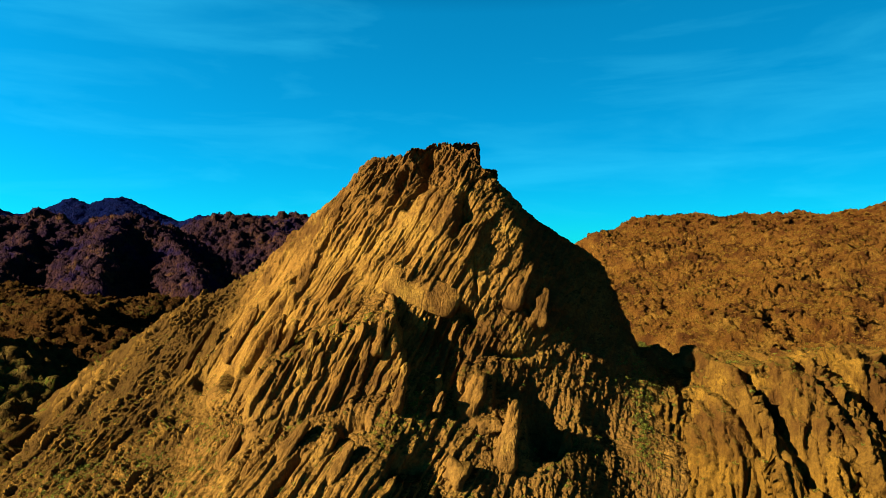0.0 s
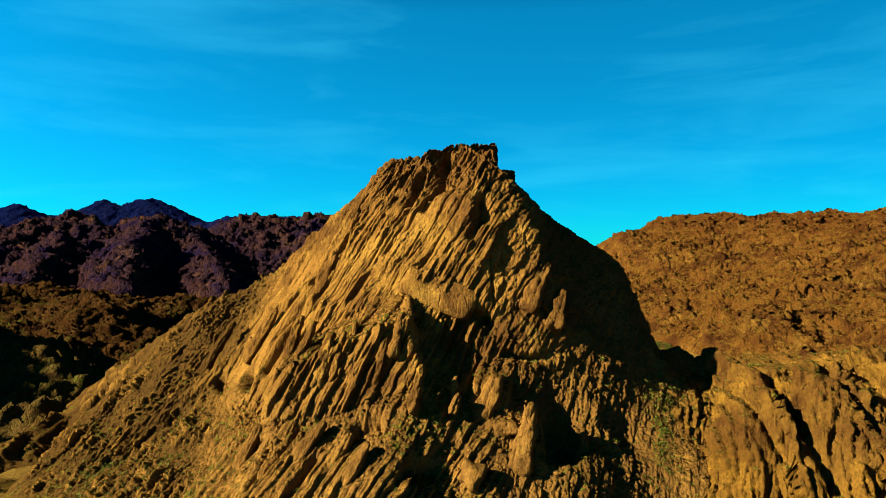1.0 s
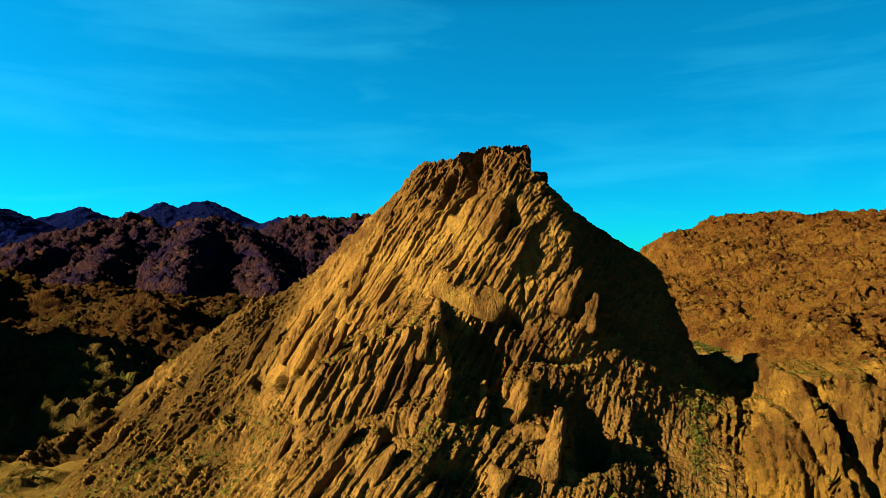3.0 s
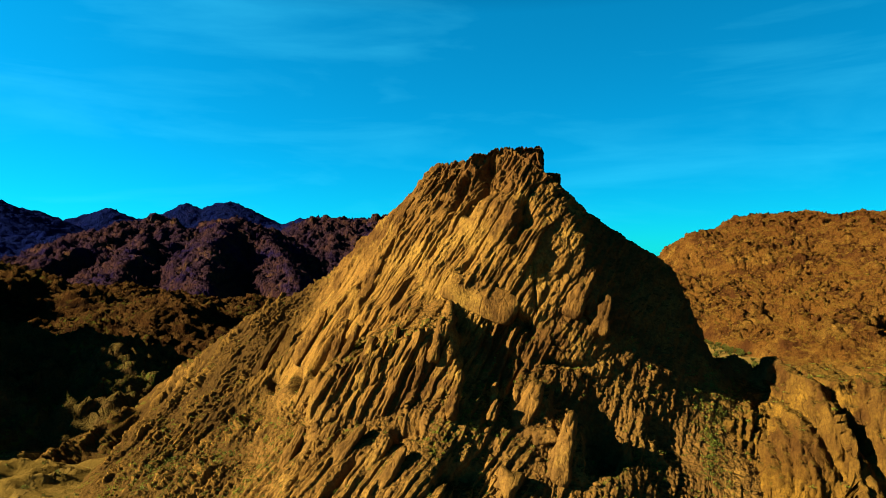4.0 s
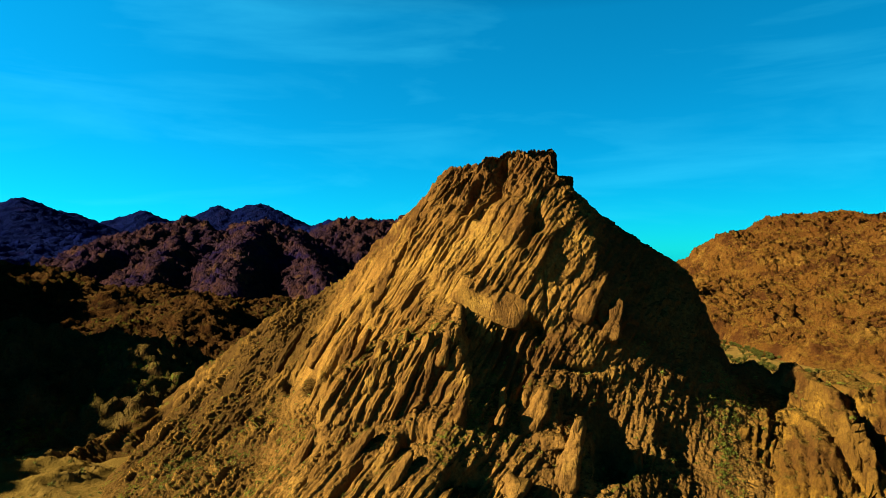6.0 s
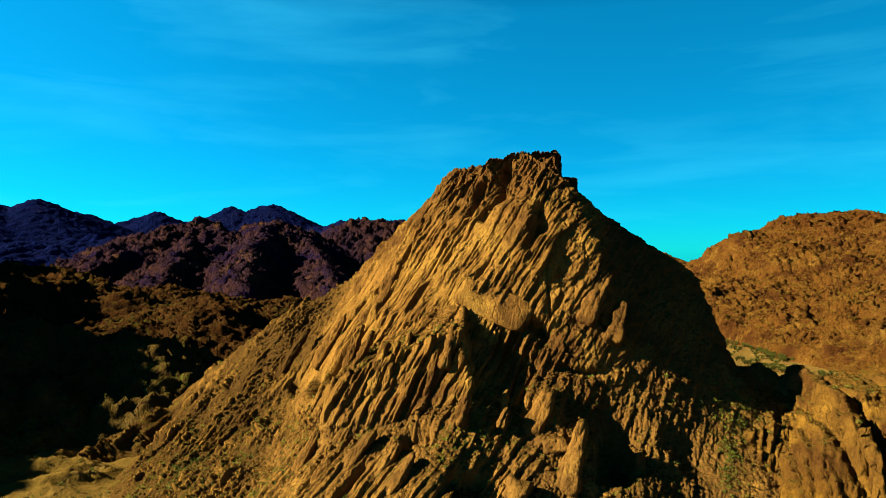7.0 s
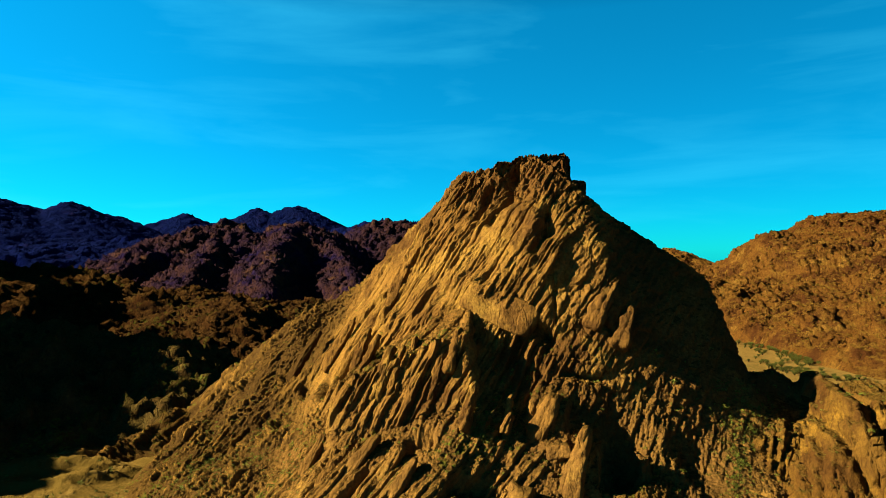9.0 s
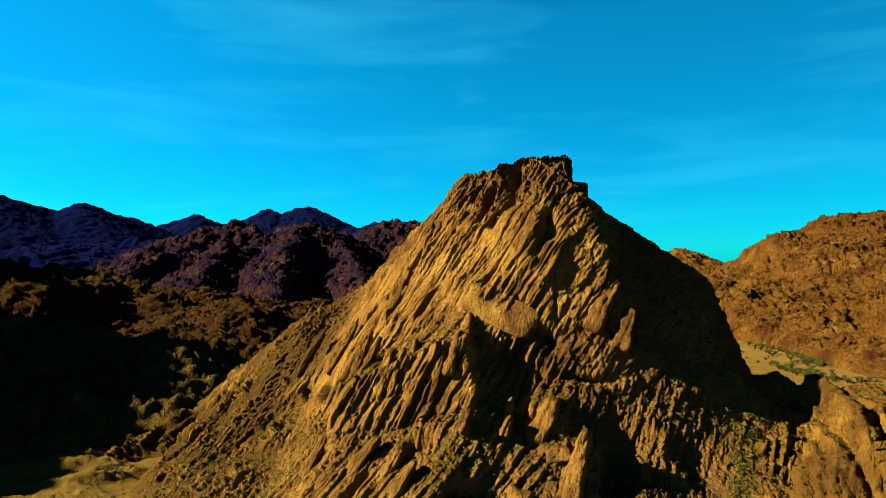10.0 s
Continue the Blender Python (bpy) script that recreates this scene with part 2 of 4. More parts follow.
# the haze of distance is put into the base colour as blue
DISTANT = rock_material("haze_blue_granite", (0.0015, 0.0035, 0.034), (0.0025, 0.005, 0.038), (0.009, 0.009, 0.04), (0.0025, 0.005, 0.036), (0.001, 0.002, 0.024), size=7.0, cracks=0.3)
# faint light of the shaded hill is put into these lighter olive tones
OLIVE = rock_material("lifted_olive_granite", (0.03, 0.018, 0.007), (0.06, 0.036, 0.013), (0.1, 0.062, 0.02), (0.06, 0.042, 0.013), (0.012, 0.008, 0.004), size=1.6, cracks=0.3, grit=1.6, flat=0.6, green=(0.05, 0.062, 0.01))
SAND = rock_material("sand", (0.095, 0.062, 0.018), (0.14, 0.09, 0.027), (0.18, 0.117, 0.038), (0.12, 0.078, 0.022), (0.06, 0.04, 0.012), size=2.0, relief=0.6, cracks=0.0, flat=0.9, green=(0.04, 0.046, 0.009), zones=(("X", -120, -200, (0.055, 0.037, 0.008), 0.9),))

TRACK = rock_material("track_dust", (0.085, 0.057, 0.016), (0.105, 0.07, 0.02), (0.13, 0.087, 0.026), (0.1, 0.067, 0.019), (0.07, 0.047, 0.014), size=2.0, relief=0.2, flat=0.95, cracks=0.0)


# ---- the ground ----
def ground_z(X, Y):
    z = -3 + 2 * fbm(X / 90, Y / 90, 3.3, 3)
    bank = np.exp(-((X + 300) / 60) ** 2 - ((Y - 350) / 45) ** 2)
    return z + bank * (1 + 13 * crags((X + Y) / 60, (Y - 0.6 * X) / 22, 1.2, 4) ** 1.5)


def build_ground():
    rad = np.concatenate([np.linspace(0, 240, 30, endpoint=False), np.linspace(240, 480, 90, endpoint=False), np.geomspace(480, 4900, 90)])
    ang = np.radians(np.concatenate([np.linspace(0, 115, 130, endpoint=False), np.linspace(115, 152, 160, endpoint=False), np.linspace(152, 360, 80)]))
    A, Rr = np.meshgrid(ang, rad)
    X, Y = Rr * np.cos(A) - 50, Rr * np.sin(A) + 100
    Z = ground_z(X, Y)
    return tagged(sheet("ground", np.stack([X, Y, Z], -1), SAND), "sandy valley floor with scattered desert scrub", "ground", kind="structure")


build_ground()


def ribbon(name, pts, wide, lift, material):
    """A worn track along pts, slightly dished, with ragged edges."""
    pts = np.array(pts, float)
    s = np.linspace(0, len(pts) - 1, 160)
    k = np.minimum(s.astype(int), len(pts) - 2)
    f = s - k
    f = f * f * (3 - 2 * f) * 0.35 + f * 0.65
    c = pts[k] * (1 - f)[:, None] + pts[k + 1] * f[:, None]
    d = np.gradient(c, axis=0)
    d /= np.linalg.norm(d, axis=1)[:, None]
    q = np.linspace(-1, 1, 9)
    half = wide / 2 * (1 + 0.25 * perlin(s * 3, 0.7))
    X = c[:, :1] - d[:, 1:] * q[None] * half[:, None]
    Y = c[:, 1:] + d[:, :1] * q[None] * half[:, None]
    return sheet(name, np.stack([X, Y, ground_z(X, Y) + lift - 0.06 * (1 - q[None] ** 2)], -1), material)


tagged(ribbon("dirt_track", [(-262, 300), (-268, 330), (-262, 350), (-272, 368), (-300, 372), (-335, 362), (-375, 372), (-420, 365)], 6.0, 0.12, TRACK),
       "pale worn dirt track across the sandy wadi bank", "track", kind="structure")


# ---- the main peak ----
def smin(a, b, k):
    return -smax(-a, -b, k)


def main_height(X, Y):
    # the upper body: faces that meet at the summit
    h = 0.82 * X + 1.63 * Y - 322                              # front, leaning left
    h = smin(h, 1.08 * X + 0.85 * Y - 64, 6)                   # golden left face
    h = smin(h, -0.79 * X + 1.38 * Y - 230, 4)                 # front, leaning right
    h = smin(h, 2.34 * Y - 527, 5)                             # steep middle wall
    h = smin(h, -1.18 * X + 1.285 * Y - 191, 2)                # shaded right face
    h = smin(h, -0.72 * X + 179, 3)                 # right skyline
    h = smin(h, -2.6 * X + 326, 3)
    h = smin(h, 0.022 * X - 1.054 * Y + 514, 4)                # back
    h = smin(h, 179 - 0.06 * np.abs(X - 10), 3)
    h = smax(h, block(X, Y, (1.5, 312, 177.5), -6, 16.5, 6, 0.06, 0.0, 0.8, 8.0, 5.0, 1.5), 1.5)
    # the skirt below it
    low = smin(0.53 * X + 0.37 * Y + 0.6, 0.34 * X + 0.67 * Y - 82, 5)
    low = smin(low, -0.44 * X + 1.04 * Y - 180, 5)
    low = smin(low, -0.3 * Y + 190, 5)
    low = smin(low, 84 - 0.25 * (X - 85) - 0.5 * (Y - 305), 4)
    h = smax(h, low, 4)
    h = h + bump(X, Y, 3, 311, 9, 2.2) - bump(X, Y, -26, 318, 7, 2.5) - bump(X, Y, 44, 303, 12, 5.5)
    h = h + bump(X, Y, 8, 283, 8, 12) + bump(X, Y, -8, 268, 6, 4) + bump(X, Y, -112, 304, 14, -8) + bump(X, Y, -98, 279, 8, 7) + bump(X, Y, 61, 258, 6, -8)
    # slab, bluff of ribs, domes, buttresses and pinnacle
    h = smax(h, block(X, Y, (-6, 279, 115), -6, 12, 3, -0.38, 0.5, 1.5, 3.5, 1.25, 0.5), 1.0)
    h = h - bump(X, Y, 0, 261, 9, 14)
    h = smax(h, block(X, Y, (-46, 266, 95), 4, 26, 11, 0.42, 0.3, 2.5, 6.0, 2.6, 1.0), 2)
    h = smax(h, block(X, Y, (14, 256, 80), -10, 6, 5, -0.2, 0.6, 2.5, 4.0, 2.0, 2.0), 2)
    h = smax(h, block(X, Y, (28, 248, 71), 0, 3, 4, 0, 0.5, 3.0, 5.0, 1.6, 2.0), 1.5)
    h = h - bump(X, Y, 37, 243, 6, 10) - bump(X, Y, -6, 226, 7, 7)
    h = smax(h, block(X, Y, (47, 249, 60), 0, 1.6, 2, 0, 0, 6.0, 6.0, 3.0, 2.0), 1)
    h = smax(h, block(X, Y, (117, 308, 85), 0, 3.5, 3, 0, 0, 2.5, 2.5, 2.5, 2.5), 2)
    h = smax(h, spur(X, Y, [(78, 308, 98), (89, 303, 86), (103, 314, 84), (110, 309, 80), (118, 308, 83), (150, 335, 50)], 1.0, 0.9, 3), 3)
    h = smax(h, spur(X, Y, [(-205, 405, 54), (-236, 424, 40), (-278, 410, 13), (-296, 386, -3)], 0.8, 0.8, 4), 3)
    # gully beside a low rocky spur
    for x, y, deep in ((-236, 408, 8), (-246, 402, 11), (-254, 394, 12), (-258, 382, 11), (-258, 368, 8)):
        h = h - bump(X, Y, x, y, 8, deep)
    h = smax(h, spur(X, Y, [(-265, 412, 25), (-270, 405, 22), (-278, 393, 15), (-286, 379, 8), (-295, 364, 2), (-307, 354, -6)], 1.0, 2.2, 1.5), 1)
    # swells and hollows of the faces
    for x, y, r, up in ((-132, 348, 26, -9.8), (90, 246, 12, 8.5), (-6, 240, 12, -6.7), (42, 234, 12, 9.5), (-66, 234, 12, 5.2), (-72, 312, 12, -6.8),
                        (-24, 282, 18, 5.3), (48, 264, 12, -6.0), (-36, 330, 12, 5.4), (30, 288, 12, 5.9), (-120, 282, 12, 4.4),
                        (-162, 342, 12, -8.1), (-102, 342, 26, -8.0), (-138, 354, 12, -6.1), (98, 296, 9, -8.0), (111, 297, 7, -8.0)):
        h = h + bump(X, Y, x, y, r, up)
    h = h - bump(X, Y, 46, 266, 6, 9) - bump(X, Y, 37, 257, 5, 9) - bump(X, Y, 38, 250, 5, 6)
    # the blunt nose beside the summit
    return smax(h, block(X, Y, (20.5, 307, 168.0), 0, 5.6, 4, -0.12, 0.0, 3.0, 10.0, 3.0, 2.0), 0.8)


def scramble(a, b=0):
    """A fixed random value, 0 to 1, for whole numbers a and b."""
    return PERM[(PERM[a.astype(np.int64) & 255] + (np.asarray(b).astype(np.int64) & 255))] / 255.0


def joints(P, tilt, gap, run, seed):
    """Rounded ribs between sharp clefts, along joints that lean by tilt degrees from upright."""
    c, s = math.cos(radians(tilt)), math.sin(radians(tilt))
    x, y, z = P[..., 0], P[..., 1], P[..., 2]
    wob = 0.3 * gap * perlin(x / (4 * gap), y / (4 * gap), z / (4 * gap))
    across = (c * x - s * z + wob) / gap
    along = (s * x + c * z) / run
    return np.sqrt(np.abs(perlin(across, along, y / run + seed)) + 0.004)


def slabs(P, tilt, gap, run, seed):
    """Split slabs that rise to the right and break off sharply there, each with its own height and ends."""
    c, s = math.cos(radians(tilt)), math.sin(radians(tilt))
    x, y, z = P[..., 0], P[..., 1], P[..., 2]
    u = (c * x - s * z) / gap + 0.32 * perlin(x / (3 * gap), y / (3 * gap) + seed, z / (3 * gap)) + 0.12 * perlin(x / gap, y / gap, z / gap + seed) + seed
    cell = np.floor(u)
    f = u - cell
    v = (s * x + c * z) / run + 7 * scramble(cell) + 0.15 * perlin(x / (0.6 * gap), y / (0.6 * gap), z / (0.6 * gap))
    seg = np.floor(v)
    g = v - seg
    tall = 0.15 + 0.85 * scramble(cell, seg)
    return tall * f ** 0.7 * ramp(1 - f, 0.0, 0.12) * (0.35 + 0.65 * ramp(np.minimum(g * 1.3, 1 - g), 0, 0.14))


def cleft(P, x0, z0, x1, z1, wide, deep):
    """A dark cleft or hole in the front face, from (x0, z0) to (x1, z1)."""
    dx, dz = x1 - x0, z1 - z0
    x, z = P[..., 0] - x0, P[..., 2] - z0
    t = np.clip((x * dx + z * dz) / (dx * dx + dz * dz), 0, 1)
    return np.where(P[..., 1] < 325, deep * np.exp(-((x - t * dx) ** 2 + (z - t * dz) ** 2) / wide ** 2), 0)


def blocks(P, tilt, gap, run, seed, split=0.07):
    """Blocks between joints that lean by tilt degrees and cross joints: each stands out or back, tips its own way, and is parted from the next by a crack."""
    c, s = math.cos(radians(tilt)), math.sin(radians(tilt))
    x, y, z = P[..., 0], P[..., 1], P[..., 2]
    wob = 0.35 * perlin(x / (2.5 * gap), y / (2.5 * gap) + seed, z / (2.5 * gap))
    u = (c * x - s * z) / gap + wob + 40 + seed
    v = (s * x + c * z + 0.35 * y) / run + 0.3 * perlin(x / (1.5 * gap) + seed, y / (1.5 * gap), z / (1.5 * gap)) + 40
    iu, iv = np.floor(u), np.floor(v)
    f1, f2 = np.full(u.shape, 9.0), np.full(u.shape, 9.0)
    lift, lean, du1, dv1 = (np.zeros(u.shape) for _ in range(4))
    for i in (-1, 0, 1):
        for j in (-1, 0, 1):
            a, b = scramble(iu + i, iv + j), scramble(iu + i + 57, iv + j + 11)
            du, dv = u - iu - i - 0.1 - 0.8 * a, v - iv - j - 0.1 - 0.8 * b
            d = np.sqrt(du * du + dv * dv)
            near = d < f1
            f2 = np.where(near, f1, np.minimum(f2, d))
            f1 = np.where(near, d, f1)
            lift, lean = np.where(near, scramble(iu + i + 91, iv + j + 29), lift), np.where(near, b, lean)
            du1, dv1 = np.where(near, du, du1), np.where(near, dv, dv1)
    edge = f2 - f1
    return 0.8 * lift + (0.5 + 0.7 * lean) * du1 + 0.4 * (lift - 0.5) * dv1 + 0.2 * np.sqrt(np.minimum(edge, 0.5)) - 0.6 * (1 - ramp(edge, 0.0, split)) - 0.5


def where_on(P, mask, shape):
    """mask times shape(places, k), worked out only where the mask is not nought."""
    out = np.zeros(mask.shape)
    k = mask > 0.01
    out[k] = mask[k] * shape(P[k], k)
    return out


def rock_relief(P, gold):
    """How far the split rock stands out from the faces, part by part."""
    x, y, z = P[..., 0], P[..., 1], P[..., 2]
    w = 5 * perlin(x / 16, y / 16, z / 16 + 2.2)
    high = ramp(z + w, 102, 110)
    top = ramp(z + w, 150, 160)
    east = ramp(x + w, 10, 20)
    foot = ramp(-z - w, -70, -62)
    plain = 0.25 + 0.85 * ramp(perlin(x / 20, y / 20, z / 20 + 3.3), -0.3, 0.3)
    fine = 0.3 + 0.7 * ramp(perlin(x / 11, y / 11, z / 11 + 7.7), -0.3, 0.3)
    smooth = 1 - 0.75 * gold
    # the long leaning slabs of the upper face, broken into blocks towards the summit
    d = where_on(P, high * (1 - east) * (1 - 0.6 * top), lambda q, k: 2.0 * plain[k] * slabs(q, 31, 8.5, 48, 0.3) + smooth[k] * plain[k] * (1.9 * slabs(q, 32, 3.1, 40, 0.7) + 0.5 * blocks(q, 31, 3.4, 15, 1.1))
                 + smooth[k] * fine[k] * (1.1 * slabs(q, 33, 1.35, 16, 0.4) + 0.35 * blocks(q, 30, 1.5, 4, 2.1)) - 0.5)
    d += where_on(P, top, lambda q, k: 1.5 * blocks(q, 29, 6.0, 15, 3.2) + 1.0 * slabs(q, 30, 3.4, 12, 0.25) + 1.1 * blocks(q, 26, 2.8, 6, 4.2) + 0.45 * blocks(q, 22, 1.3, 2.6, 5.2) - 2.6)
    # tilted blocks and spikes on the sunlit eastern side
    d += where_on(P, (1 - top) * east * ramp(z + w, 84, 90), lambda q, k: 0.9 * blocks(q, 33, 6.5, 21, 6.2) + 0.9 * slabs(q, 34, 4.9, 17, 0.9) + 0.6 * fine[k] * slabs(q, 35, 2.0, 8, 0.15) + 0.5 * blocks(q, 36, 2.3, 6, 7.2) + 0.25 * blocks(q, 30, 1.1, 2.6, 8.2) - 1.2)
    # fluted bluff
    d += where_on(P, (1 - high) * (1 - east) * (1 - foot), lambda q, k: smooth[k] * (1.6 * joints(q, 24, 8, 120, 1.5) + 3.2 * slabs(q, 24, 4.3, 44, 0.6) + fine[k] * (1.7 * slabs(q, 23, 1.9, 17, 0.1) + 0.5 * blocks(q, 24, 1.6, 5, 9.2))) - 0.6)
    # long bare slabs at the foot
    d += where_on(P, foot * (1 - east), lambda q, k: 2.2 * slabs(q, 42, 6.2, 46, 0.2) + 2.2 * slabs(q, 40, 2.9, 22, 0.8) + fine[k] * (0.9 * slabs(q, 38, 1.3, 9, 0.5) + 0.3 * blocks(q, 38, 1.6, 4, 1.7)) - 0.5)
    # rugged upright rock below the spikes
    d += where_on(P, (1 - top) * east * ramp(-z - w, -90, -84) * (1 - 0.5 * ramp(x, 68, 80)), lambda q, k: 0.9 * blocks(q, 24, 5.5, 14, 2.7) + 0.9 * slabs(q, 24, 3.4, 11, 0.35) + 0.6 * slabs(q, 14, 1.5, 5, 0.65) + 0.5 * blocks(q, 8, 1.9, 4, 3.7) + 0.8 * crags(q[:, 0] / 2.0, q[:, 1] / 2.0, q[:, 2] / 3.0, 3, 0.6) - 1.4)
    # broken ledge between the bluff and the foot
    ledge = np.exp(-((z - 66 - 0.08 * x) / 5.5) ** 2) * ramp(-x, -12, 8)
    return d * (1 - 0.55 * ledge) + where_on(P, ledge, lambda q, k: 1.0 * blocks(q, 20, 2.6, 2.4, 4.7) + 0.6 * blocks(q, 10, 1.1, 1.0, 5.7) + 0.5 * crags(q[:, 0] / 1.5, q[:, 1] / 1.5, q[:, 2] / 1.5, 3, 0.6))


def face_rows(xs, shape, y0, y1, rows, dense):
    """Places along y for each of xs, close together where the ground is steep or dense asks for it."""
    y = np.linspace(y0, y1, 400)
    X, Y = np.meshgrid(xs, y)
    H = shape(X, Y)
    kernel = np.ones(31) / 31
    pad = np.pad(np.abs(np.gradient(H, y, axis=0)), ((0, 0), (15, 15)), mode="edge")
    steep = np.stack([np.convolve(r, kernel, "valid") for r in pad])
    w = np.sqrt(1 + np.minimum(steep, 2.6) ** 2) * dense(X, Y)
    s = np.concatenate([np.zeros((1, len(xs))), np.cumsum((w[1:] + w[:-1]) / 2, axis=0)])
    out = np.stack([np.interp(np.linspace(0, s[-1, k], rows), s[:, k], y) for k in range(len(xs))], 1)
    return np.broadcast_to(xs, out.shape).copy(), out


def build_main():
    xs = steps([(-340, 2.0), (-240, 0.6), (-150, 0.34), (98, 0.8), (165, 1)])
    X, Y = face_rows(xs, main_height, 170, 470, 640,
                     lambda X, Y: 0.12 + 0.88 * ramp(Y, 196, 214) * (1 - ramp(Y, 332, 345) * ramp(X, -90, -50)) * (1 - ramp(Y, 375, 405)))
    H = main_height(X, Y)
    P = np.stack([X, Y, H], -1)
    n = normals_of(P)
    steep = 0.45 + 0.55 * ramp(-n[..., 2], -0.85, -0.62)
    foot = ramp(-H, -64, -57) * ramp(X, -108, -92) * ramp(-X, -4, 6)
    steep = np.maximum(steep, foot)
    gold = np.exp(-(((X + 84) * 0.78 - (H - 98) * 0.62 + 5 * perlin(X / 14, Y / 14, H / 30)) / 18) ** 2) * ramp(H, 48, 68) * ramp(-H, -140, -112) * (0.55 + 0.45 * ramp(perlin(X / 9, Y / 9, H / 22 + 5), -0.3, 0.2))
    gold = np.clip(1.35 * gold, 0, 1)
    flank = np.maximum(ramp(-X, 92, 118), ramp(-((X + 84) * 0.78 - (H - 98) * 0.62), 12, 26) * ramp(H, 40, 60)) * (1 - gold) * ramp(H, -2, 8) * ramp(-H, -150, -125)
    d = steep * (1 - 0.8 * flank) * rock_relief(P, gold)
    d += flank * ((0.35 + 0.65 * ramp(perlin(X / 20, Y / 20, H / 20 + 1.7), -0.25, 0.2)) * (4.2 * slabs(P, 40, 6.5, 20, 0.2) + 3.2 * slabs(P, 38, 2.8, 9, 0.6) + 2.0 * blocks(P, 36, 2.8, 6, 6.7) + 0.7 * blocks(P, 30, 1.4, 2.4, 7.1)) + 2.2 * crags(X / 4.5, Y / 4.5, H / 4.5, 3, 0.6) - 2.8)
    d += (1 - 0.85 * gold) * (1 - 0.6 * foot) * (0.6 * fbm(X / 6, Y / 6, H / 6, 3, 0.5) + (1.2 - 0.9 * steep) * crags(X / 2.6, Y / 2.6, H / 2.6, 3, 0.6))
    # long thin joints down the upper face and the golden slabs
    face = ramp(H, 76, 90) * (1 - ramp(X, 12, 24)) * ramp(n[..., 2], 0.1, 0.3) * (1 - flank)
    for gap, run, deep, seed in ((6.5, 150, 1.5, 11.5), (3.2, 90, 0.9, 14.5)):
        d -= where_on(P, face, lambda q, k: deep * (1 - ramp(joints(q, 32, gap, run, seed), 0.14, 0.38)))
    for c in ((-70, 118, -80, 92, 1.6, 5), (-80, 92, -88, 77, 2.0, 5), (-98, 73, -96, 71, 2.6, 7), (-119, 63, -116, 63, 2.0, 5), (10, 103, 12, 100, 3.0, 5)):
        d -= cleft(P, *c)
    # gullies under the summit, the alcove, long joints of the upper face, caves at the foot
    for c in ((-7.5, 173, -11, 160, 2.3, 6.5), (-11, 160, -17, 150, 2.0, 5), (-19, 165, -24.5, 153, 1.9, 4.5), (-41, 161, -54, 137, 0.8, 2.6), (-54, 137, -60, 122, 0.9, 2.6), (-30, 158, -38, 139, 0.7, 2.2),
              (-47, 155, -58.5, 133, 0.7, 2.4), (10, 153, 11, 145, 3.2, 7), (9, 146, 5, 137, 2.3, 5), (4, 107, 10, 101.5, 1.8, 4.5), (18.5, 88.5, 32, 86, 1.3, 4), (-37, 64.5, -30, 66.5, 1.9, 6.5),
              (-70.5, 57, -73, 47, 0.9, 3), (-51, 56, -57, 48, 1.1, 3.5), (-60.5, 61.5, -70, 49, 0.8, 2.8), (-16, 55, -9, 52, 2.2, 5), (30, 111, 39, 101, 0.8, 2.5), (13, 127, 14.5, 107, 0.6, 1.8)):
        d -= cleft(P, *c)
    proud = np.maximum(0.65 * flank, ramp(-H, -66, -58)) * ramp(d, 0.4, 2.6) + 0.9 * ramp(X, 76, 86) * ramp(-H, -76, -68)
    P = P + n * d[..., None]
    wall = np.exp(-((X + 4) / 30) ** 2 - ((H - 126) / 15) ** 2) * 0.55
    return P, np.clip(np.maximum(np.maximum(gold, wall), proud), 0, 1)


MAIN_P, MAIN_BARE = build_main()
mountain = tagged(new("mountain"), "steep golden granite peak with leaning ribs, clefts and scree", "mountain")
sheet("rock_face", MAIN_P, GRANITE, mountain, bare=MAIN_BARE)


